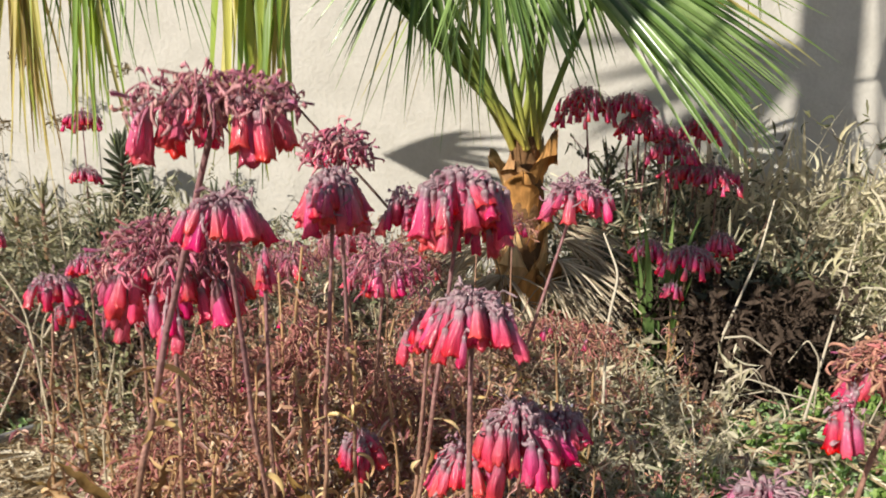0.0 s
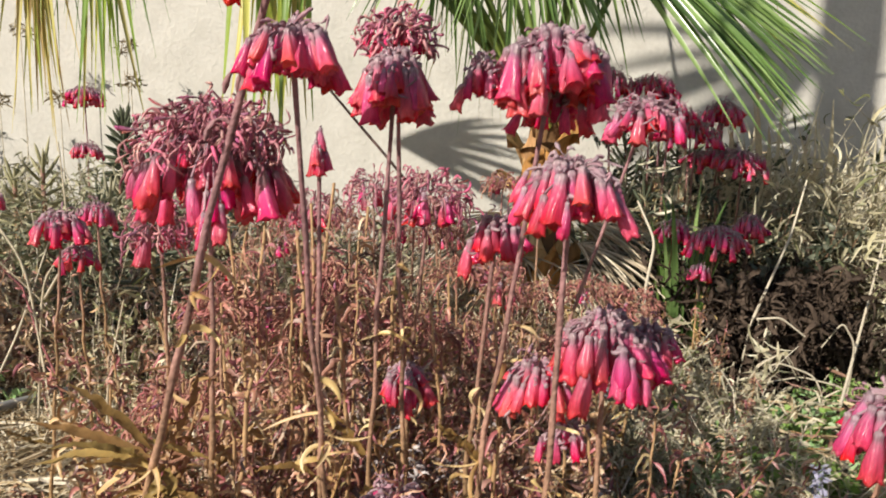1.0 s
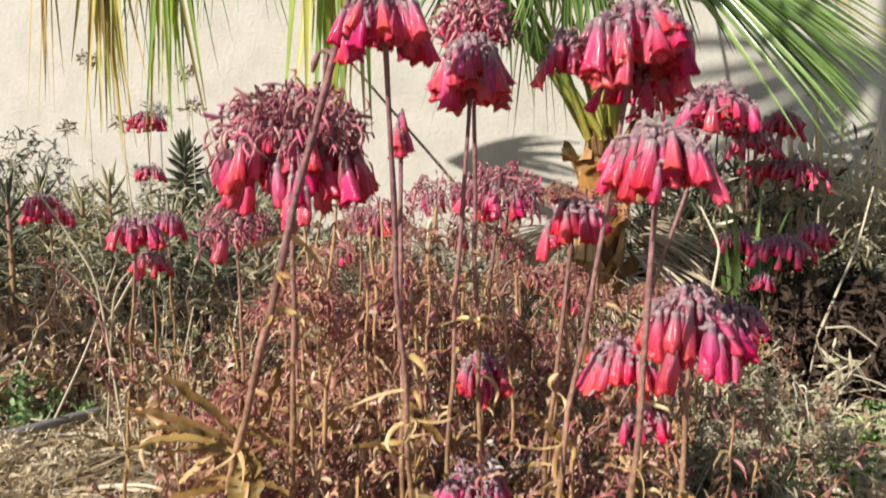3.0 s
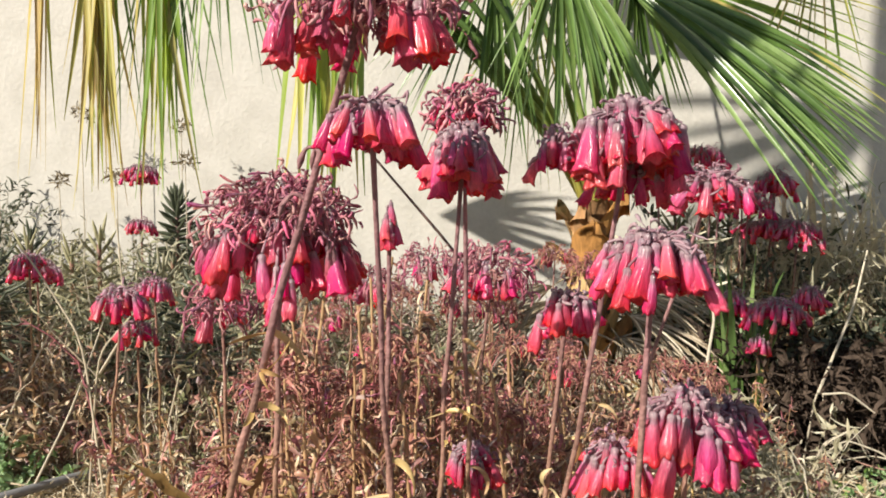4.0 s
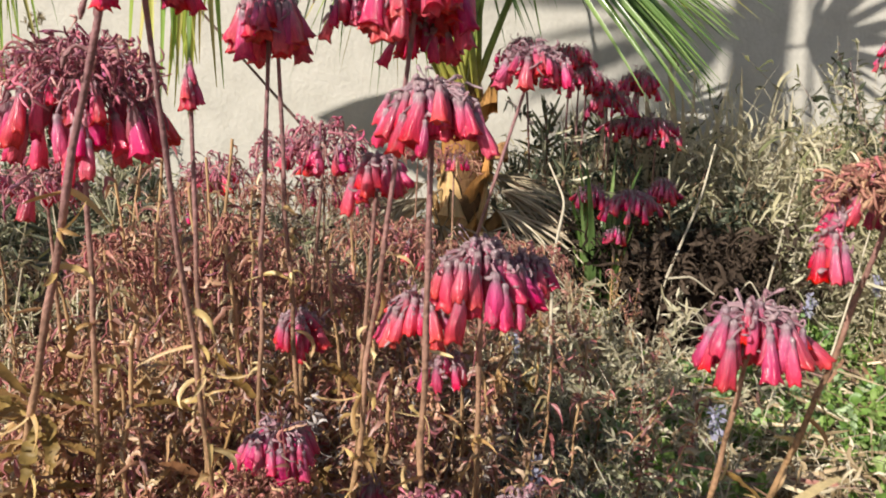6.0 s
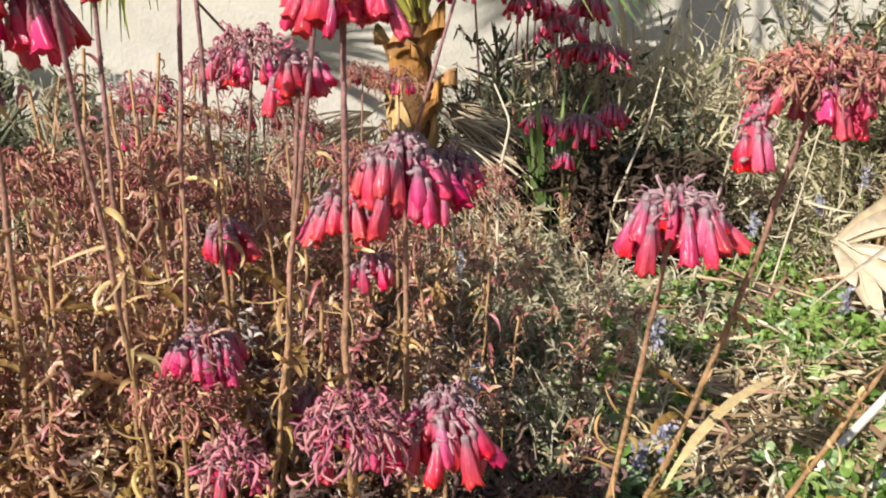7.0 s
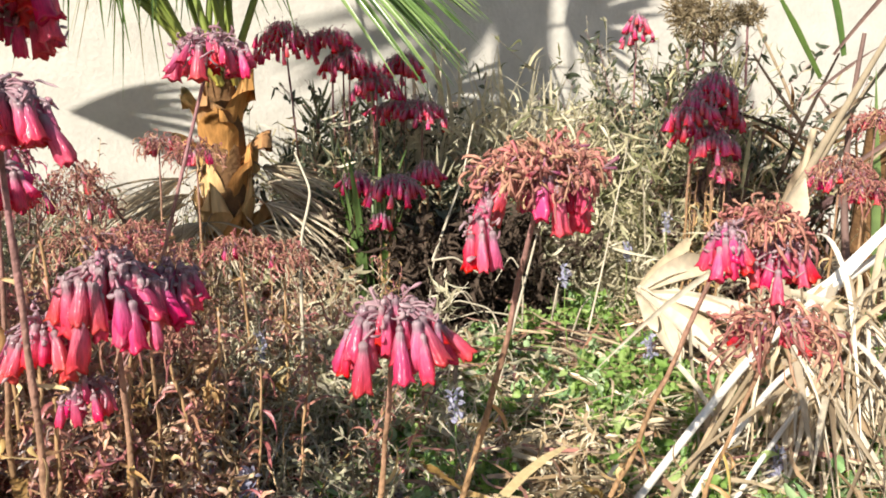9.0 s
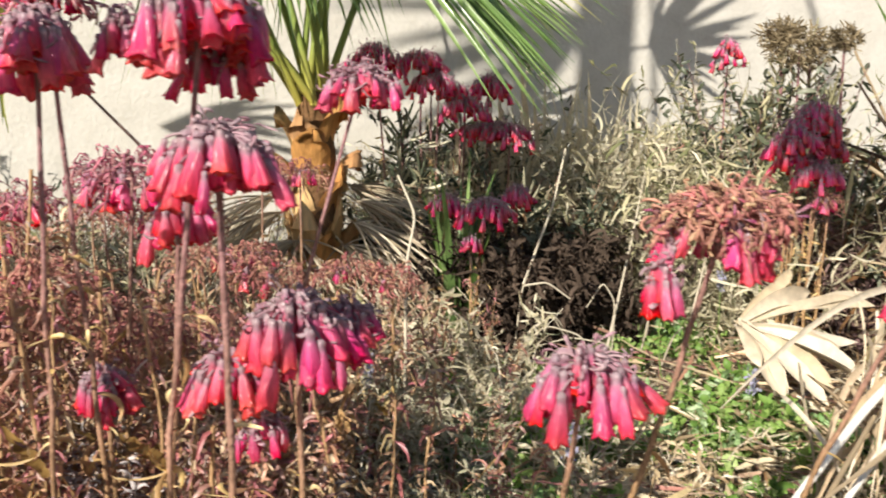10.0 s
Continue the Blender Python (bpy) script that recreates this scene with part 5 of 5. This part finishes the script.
def flared_base():
    """Broad bleached foot of a palm stalk, lying on the straw."""
    a, b, c = np.array((1.235, 1.35, 0.235)), np.array((1.31, 1.36, 0.30)), np.array((1.50, 1.40, 0.42))
    o = np.array([a[0], a[1], 0])
    p = bez([a - o], [b - o], [c - o], 12)
    w = np.interp(np.linspace(0, 1, 12), [0, 0.12, 0.3, 0.5, 1], [0.03, 0.055, 0.06, 0.028, 0.018])[None]
    ob = new("palm_stalk_base", mesh_of("palm_stalk_base", [blades(p, w, [(-0.4, -0.8, 0.45)], 0.5), blades(p + (0.004, 0.008, -0.004), w * 0.97, [(-0.4, -0.8, 0.45)], 0.5)], M_WHITESTALK))
    ob.location = o
    tagged(ob, "broad bleached white foot of a dead palm stalk", "stalk")


flared_base()


def strap_bundle(hub, n, tips, label):
    """Long dry leaf straps that fall from the hub to a line of tips."""
    hub = np.array(hub)
    o = np.array([hub[0], hub[1], 0])
    root = thing("dead_palm_frond", o, label, "palm frond")
    ta, tb = (np.array(p) for p in tips)
    for i in range(n):
        f = i / (n - 1) + R(-0.1, 0.1)
        tip = ta * (1 - f) + tb * f + rng.normal(0, 0.11, 3)
        h = hub + rng.normal(0, 0.09, 3) + np.array([0.12 * (f - 0.5), 0, 0])
        tip = h + (tip - h) * R(0.7, 1.1)
        tip[2] = max(0.004, tip[2])
        c = (h * 0.6 + tip * 0.4) + np.array([R(-0.04, 0.04), R(-0.04, 0.04), R(0.02, 0.13)])
        p = bez([h - o], [c - o], [tip - o], 12)
        t = np.linspace(0, 1, 12)
        p[0] += np.sin(t * R(4, 10) + R(0, 6))[:, None] * (t * 0.012)[:, None] * rng.normal(0, 1, 3)
        p[0][:, 2] = np.maximum(p[0][:, 2], 0.003)
        w = np.interp(t, [0, 0.2, 0.7, 1], [0.6, 1, 0.7, 0.1])[None] * R(0.005, 0.019)
        part("leaflet", mesh_of("leaflet", [blades(p, w, [rng.normal(0, 0.7, 3) + (0, -0.7, 0.6)], 0.6)], (M_DEADFROND, M_BROWNDEAD, M_STRAWFAN, M_DEADFROND)[i % 4]), root)


strap_bundle((1.290, 1.360, 0.200), 70, ((0.885, 1.101, 0.010), (1.201, 1.005, 0.010)), "heap of dry straw-brown palm straps arching to the ground")
strap_bundle((1.323, 1.340, 0.244), 110, ((1.029, 1.115, 0.010), (1.208, 1.060, 0.010)), "sheaf of straw-coloured dead palm straps hanging to the ground")


# ---- second palm at the side ----
def side_palm():
    base = np.array((1.950, 1.950, 0.282))
    base[2] = 0
    root = thing("dead_skirted_palm", base, "small palm with brown dead stalks and a few green blades", "palm tree")

    def add(name, pts, r0, r1, mat, w=None):
        pts = [np.array(p) - base for p in pts]
        p = bez([pts[0]], [pts[1]], [pts[2]], 12)
        if w:
            me = mesh_of(name, [blades(p, np.interp(np.linspace(0, 1, 12), [0, 0.5, 1], [0.7, 1, 0.05])[None] * w, [(0.2, -0.9, 0.3)], 0.5)], mat)
        else:
            me = mesh_of(name, [tubes(p, np.linspace(r0, r1, 12)[None], 7)], mat)
        part(name, me, root)

    add("trunk", (base + (0, 0, -0.02), base + (0.0, 0, 0.3), base + (0.02, 0, 0.62)), 0.06, 0.03, M_CORE)
    add("dead_stalk", ((1.499, 1.750, 0.371), (1.723, 1.850, 0.598), (1.973, 1.900, 0.906)), 0.013, 0.007, M_STRAWFAN)
    add("dead_stalk", ((1.705, 1.900, 0.445), (1.841, 1.950, 0.637), (2.079, 2.000, 0.823)), 0.009, 0.005, M_STRAWFAN)
    add("dead_stalk", ((1.453, 1.700, 0.155), (1.528, 1.750, 0.312), (1.670, 1.850, 0.599)), 0.006, 0.009, M_BROWNDEAD)
    add("dead_stalk", ((1.856, 1.900, 0.199), (1.836, 1.950, 0.481), (1.940, 2.000, 0.854)), 0.012, 0.006, M_UMBER)
    add("dead_stalk", ((1.742, 2.300, 0.633), (1.844, 2.100, 0.485), (2.005, 2.000, 0.388)), 0.006, 0.008, M_BROWNDEAD)
    add("dead_base", ((1.314, 1.500, 0.419), (1.346, 1.500, 0.466), (1.386, 1.520, 0.517)), 0, 0, M_DEADFROND, 0.07)
    add("green_blade", ((1.800, 2.000, 0.731), (1.717, 2.000, 0.853), (1.599, 2.000, 1.027)), 0, 0, M_PALM_OLD, 0.030)
    add("green_blade", ((1.870, 2.000, 0.792), (1.841, 2.000, 0.914), (1.782, 2.000, 1.061)), 0, 0, M_PALM, 0.036)
    add("green_blade", ((1.943, 1.900, 0.093), (1.922, 1.900, 0.404), (1.896, 1.900, 0.758)), 0, 0, M_PALM, 0.045)
    add("green_blade", ((2.041, 1.950, 0.073), (1.998, 1.950, 0.394), (2.018, 1.950, 0.758)), 0, 0, M_PALM, 0.05)
    add("dead_stalk", ((1.62, 2.05, 0.80), (1.70, 2.03, 0.68), (1.76, 2.0, 0.60)), 0.003, 0.006, M_BARK_SHADE)
    add("dead_stalk", ((1.50, 2.05, 0.665), (1.65, 2.03, 0.62), (1.82, 2.0, 0.545)), 0.003, 0.006, M_BARK_SHADE)
    add("dead_stalk", ((1.70, 2.02, 0.45), (1.76, 2.0, 0.62), (1.86, 2.0, 0.80)), 0.008, 0.003, M_BARK_SHADE)
    add("dead_base", ((1.60, 1.88, 0.36), (1.66, 1.88, 0.46), (1.71, 1.90, 0.56)), 0, 0, M_DEADFROND, 0.085)
    add("green_blade", ((1.56, 1.99, 0.44), (1.57, 1.99, 0.52), (1.585, 1.99, 0.63)), 0, 0, M_OLIVE, 0.018)
    for i in range(150):
        q = base + np.array([R(-0.36, 0.22), R(0.02, 0.30), R(0.10, 0.62)])
        e = q + np.array([R(-0.12, 0.16), R(-0.1, 0.1), R(-0.30, 0.12)])
        q[2], e[2] = max(q[2], 0.05), max(e[2], 0.02)
        add("dead_strap", (q, (q + e) / 2 + (R(-0.03, 0.03), 0, 0.03), e), 0, 0, (M_UMBER, M_CORE, M_UMBER, M_BROWNDEAD, M_CORE)[i % 5], R(0.006, 0.020))
    for i in range(26):
        q = base + np.array([R(-0.25, 0.2), R(-0.1, 0.15), R(0.35, 0.8)])
        e = q + np.array([R(0.1, 0.32), R(-0.1, 0.1), R(0.05, 0.28)])
        add("dead_strap", (q, (q + e) / 2 + (0, 0, 0.02), e), 0, 0, (M_BROWNDEAD, M_UMBER, M_DEADFROND)[i % 3], R(0.006, 0.016))


side_palm()


# ---- twigs, pipe, stump ----
TW = "thin bleached twig standing among the dry plants"
stalk("twig", [(0.703, 2.100, 0.271), (0.762, 2.150, 0.378), (0.818, 2.200, 0.475), (0.866, 2.250, 0.620)], 0.004, 0.0025, M_TWIG, TW)
stalk("twig", [(0.676, 2.000, 0.291), (0.735, 2.000, 0.297), (0.797, 2.000, 0.251)], 0.003, 0.002, M_TWIG, TW)
stalk("twig", [(0.853, 1.900, 0.111), (1.097, 2.300, 0.345), (1.226, 2.500, 0.532)], 0.004, 0.002, M_TWIG, TW)
stalk("twig", [(1.986, 2.550, 0.921), (2.037, 2.450, 0.719), (2.048, 2.300, 0.462)], 0.004, 0.006, M_BROWNDEAD, TW)
stalk("twig", [(0.300, 1.560, -0.010), (0.310, 1.600, 0.425), (0.348, 1.700, 0.515), (0.327, 1.800, 0.589)], 0.004, 0.002, M_TWIG, TW)
stalk("twig", [(-1.505, 2.697, 0.050), (-0.944, 1.700, 0.342), (-0.847, 1.600, 0.438)], 0.004, 0.003, M_TWIG, TW)
for i in range(34):
    if i % 2:
        x, y = R(0.55, 1.6), R(1.9, 2.9)
    else:
        x, y = R(-1.9, -0.7), R(1.7, 3.0)
    h = R(0.25, 0.6)
    dx, dy = R(-0.25, 0.25), R(-0.15, 0.15)
    stalk("twig", [(x, y, -0.01), (x + dx * 0.4 + R(-0.04, 0.04), y + dy * 0.5, h * 0.5), (x + dx, y + dy, h)], 0.0035, 0.0015, M_TWIG, TW)
for pts in (((-0.98, 1.72, 0.04), (-0.945, 1.70, 0.39), (-0.865, 1.70, 0.48)), ((-0.90, 1.66, -0.01), (-0.978, 1.70, 0.416), (-1.074, 1.70, 0.562), (-1.12, 1.70, 0.62)),
            ((-1.01, 2.0, -0.01), (-1.036, 2.0, 0.502), (-1.050, 2.0, 0.671)), ((-0.70, 1.45, -0.01), (-0.685, 1.42, 0.25), (-0.64, 1.40, 0.42))):
    stalk("twig", pts, 0.0030, 0.0015, M_STRAW, "pale bleached twig leaning over the dry bed")
for a, b, r in (((-1.87, 2.70), (-1.62, 2.56), 0.014), ((-1.50, 2.33), (-1.18, 2.18), 0.009), ((-1.40, 2.06), (-1.10, 1.99), 0.008), ((-1.26, 1.72), (-1.02, 1.86), 0.006), ((-1.32, 1.62), (-0.96, 1.58), 0.005)):
    stalk("stick", [(a[0], a[1], r), ((a[0] + b[0]) / 2, (a[1] + b[1]) / 2 + 0.02, r + 0.012), (b[0], b[1], r)], r, r * 0.7, M_WHITESTALK, "short bleached stick lying on the straw", "stick")
for i in range(12):
    x, y = R(0.62, 1.12), R(2.0, 2.25)
    h, a = R(0.08, 0.3), R(0, 6.28)
    dx, dy = 0.16 * math.cos(a), 0.06 * math.sin(a)
    stalk("twig", [(x, y, -0.01), (x + dx * 0.3, y + dy, h * 0.8), (x + dx, y + dy, h), (x + dx * 1.6, y + dy * 0.4, h * R(0.5, 0.9))], 0.003, 0.0016, M_TWIG, "thin bleached twig bent over the dark leaf heap")
stalk("twig", [(0.08, 2.42, -0.01), (-0.10, 2.30, 0.44), (-0.25, 2.21, 0.635), (-0.36, 2.19, 0.76), (-0.55, 2.15, 0.98)], 0.005, 0.003, M_UMBER, "thin dark stick leaning before the wall")
stalk("white_stake", [(0.178, 2.375, -0.01), (0.180, 2.378, 0.15), (0.182, 2.380, 0.31)], 0.007, 0.006, M_WHITESTALK, "short white stake standing before the palm trunk", "stake")


def yellow_strip():
    o = np.array([0.33, 0.82, 0.0])
    p = bez([(0, 0, 0)], [(0.08, 0.06, 0.24)], [(0.30, 0.235, 0.20)], 10)
    ob = new("dry_leaf_strip", mesh_of("dry_leaf_strip", [blades(p, np.array([[0.15, 0.18, 0.22, 0.3, 0.5, 0.9, 1, 1, 0.9, 0.5]]) * 0.014, [(-0.3, -0.5, 0.8)], 0.3)], M_CURL))
    ob.location = o
    tagged(ob, "stiff yellow dry leaf strip leaning over the straw", "dry leaf")


yellow_strip()
stalk("grey_pipe", [(-1.354, 1.552, 0.050), (-1.172, 1.710, 0.060), (-1.102, 1.831, 0.060), (-1.024, 1.971, 0.050)], 0.011, 0.011, M_PIPE, "dark grey garden pipe lying on the straw", "pipe")


# Dark heap put where a hollow lies in shade; its colour carries the dark.
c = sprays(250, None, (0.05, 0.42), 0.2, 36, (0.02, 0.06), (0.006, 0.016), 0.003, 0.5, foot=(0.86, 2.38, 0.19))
stuff("rotting_leaf_heap", [c[0], c[1]], [M_BARK_SHADE, M_BARK_SHADE], "heap of leaves coloured almost black to stand for a shaded hollow", "leaf heap")
for i in range(10):
    x, y = R(-1.55, -0.85), R(1.3, 2.0)
    a, ell = R(-0.5, 0.6), R(0.15, 0.4)
    stalk("stick", [(x, y, 0.02), (x + ell * 0.5 * math.cos(a), y + ell * 0.5 * math.sin(a), R(0.03, 0.07)), (x + ell * math.cos(a), y + ell * math.sin(a), 0.03)], R(0.003, 0.006), 0.002, M_DEADFROND, "bleached stick lying on the straw", "stick")


# ---- lavender ----
def lavender(top, label="blue-grey lavender flower spike on a thin stem"):
    top = np.array(top)
    root = thing("lavender_sprig", (top[0], top[1], 0), label, "flower", "lavender sprigs")
    h = top[2]
    part("stem", mesh_of("stem", [tubes(np.array([[(R(-0.03, 0.03), R(-0.03, 0.03), -0.01), (0, 0, h * 0.5), (0, 0, h)]]), np.array([[0.0016, 0.0014, 0.001]]), 5)], M_GREEN), root)
    m = 60
    q = np.stack([rng.normal(0, 0.005, m), rng.normal(0, 0.005, m), h - R(0, 0.055, m)], -1)
    d = unit(rng.normal(0, 1, (m, 3)) + (0, 0, 0.5)) * 0.011
    part("flower_spike", mesh_of("flower_spike", [blades(bez(q, q + d * 0.5, q + d, 4), np.array([[0.5, 1, 0.9, 0.2]]) * 0.006, rng.normal(0, 1, (m, 3)), 0.3)], M_BLUE), root)


for at in ((0.997, 1.900, 0.276), (1.259, 2.070, 0.285), (1.392, 2.090, 0.361), (0.174, 0.950, 0.276), (1.029, 1.100, 0.123), (1.297, 1.200, 0.171), (1.282, 1.200, 0.129),
           (1.071, 1.600, 0.169), (0.505, 1.200, 0.250), (0.222, 1.500, 0.284), (1.050, 1.150, 0.083), (0.419, 1.000, 0.134), (0.452, 1.000, 0.167)):
    lavender(at)

# dry brown seed heads over the shrub
def seed_clump(at, r, n=0):
    at = np.array(at)
    root = thing("dried_seed_head", (at[0], at[1], 0), "tall dried plant with a brown tufted seed head", "dried plant")
    part("stem", mesh_of("stem", [tubes(np.array([[(0, 0, -0.01), (0.01, 0, at[2] * 0.5), (0, 0, at[2])]]), np.array([[0.006, 0.005, 0.004]]) * (0.45 if n else 1.0), 7)], M_TWIG if n else M_STEM), root)
    n = n or int(9000 * r)
    d = unit(rng.normal(0, 1, (n, 3)))
    q = d * (r * R(0.1, 1.0, n) ** 0.5)[:, None] * (1.25, 1, 0.8) + np.array([0, 0, at[2]])
    w = unit(d * 0.5 + rng.normal(0, 0.8, (n, 3))) * R(0.015, 0.04, n)[:, None]
    part("seed_tuft", mesh_of("seed_tuft", [blades(bez(q, q + w * 0.5 + rng.normal(0, 0.006, (n, 3)), q + w, 5), np.array([[0.4, 1, 1, 0.8, 0.1]]) * R(0.003, 0.007, n)[:, None], rng.normal(0, 1, (n, 3)), 0.4)], M_BROWNTUFT), root)


for at in ((-1.789, 3.2, 1.05), (-1.377, 3.2, 1.0), (-1.884, 3.2, 0.78), (-1.30, 3.05, 0.86), (-1.62, 3.15, 0.80)):
    seed_clump(at, 0.034, 60)
seed_clump((1.779, 2.550, 0.928), 0.095)
seed_clump((1.982, 2.600, 0.962), 0.05)
seed_clump((1.746, 2.600, 0.977), 0.06)


# ---- unseen slender palm, added outside the bed; its trunk and dead leaves shade a band of the wall ----
def shade_palm():
    k = 4.2
    at = np.array([1.46, WALL_Y, 0]) + np.array(SUN_FROM) / math.hypot(SUN_FROM.x, SUN_FROM.y) * k
    root = thing("shade_palm", (at[0], at[1], 0), "unseen tall slender leaning palm, added beside the bed so its hanging dead leaves cast shade", "palm tree")
    lift = at[2]
    z = np.linspace(-0.05, lift + 2.6, 24)
    sway = np.clip(1 - z / (lift * 0.94), 0, 1) ** 1.4
    p = np.stack([-2.7 * sway, 1.35 * sway, z], -1)[None]
    rad = np.linspace(0.10, 0.092, 24) * (1 + 0.04 * (np.arange(24) % 2))
    part("trunk", mesh_of("trunk", [tubes(p, rad[None], 14)], M_GREYTRUNK), root)

    def strap(q, e, lift_mid, width):
        q, e = np.array(q, float), np.array(e, float)
        prof = np.array([[0.5, 0.8, 1, 1, 1, 0.8, 0.5, 0.05]])
        part("dead_leaflet", mesh_of("dead_leaflet", [blades(bez([q], [(q + e) / 2 + (0, 0, lift_mid)], [e], 8), prof * width, [(0, 1, 0.1)], 0.2)], M_BROWNDEAD), root)

    for i in range(14):
        f = i / 13
        q = np.array([-0.05, 0.0, lift + 1.10])
        strap(q, q + np.array([-1.12 + 0.56 * f ** 1.2 + R(-0.06, 0.06), R(-0.08, 0.08), 0.02 - 0.70 * f ** 0.6 + R(-0.08, 0.05)]), 0.05, 0.056)
    # dead leaves hung low from the crown, added unseen to shade heads and heap
    for over, far, half, n in (((1.50, 2.02, 0.60), 2.5, 0.20, 16), ((0.70, 2.28, 0.42), 2.4, 0.17, 11)):
        tip = np.array(over) + np.array(SUN_FROM) / math.hypot(SUN_FROM.x, SUN_FROM.y) * far - np.array([at[0], at[1], 0])
        pth = bez([(0.0, 0, lift + 2.5)], [(tip[0] * 0.9, tip[1], lift + 1.6)], [tip + (0, 0, 0.22)], 12)
        part("dead_leaf_stalk", mesh_of("dead_leaf_stalk", [tubes(pth, np.linspace(0.02, 0.008, 12)[None], 6)], M_BROWNDEAD), root)
        for i in range(n):
            f = i / (n - 1) * 2 - 1
            strap(tip + (0, 0, 0.22), tip + np.array([half * f, -0.8 * half * f, -0.22 + 0.10 * f * f + R(-0.06, 0.06)]), 0.04, 0.05)
    for i in range(24):
        a = i * 2 * math.pi / 24
        q = np.array([0, 0, lift + 2.55])
        strap(q, q + np.array([math.cos(a) * 0.9, math.sin(a) * 0.9, R(-0.1, 0.5)]), 0.25, 0.06)


shade_palm()
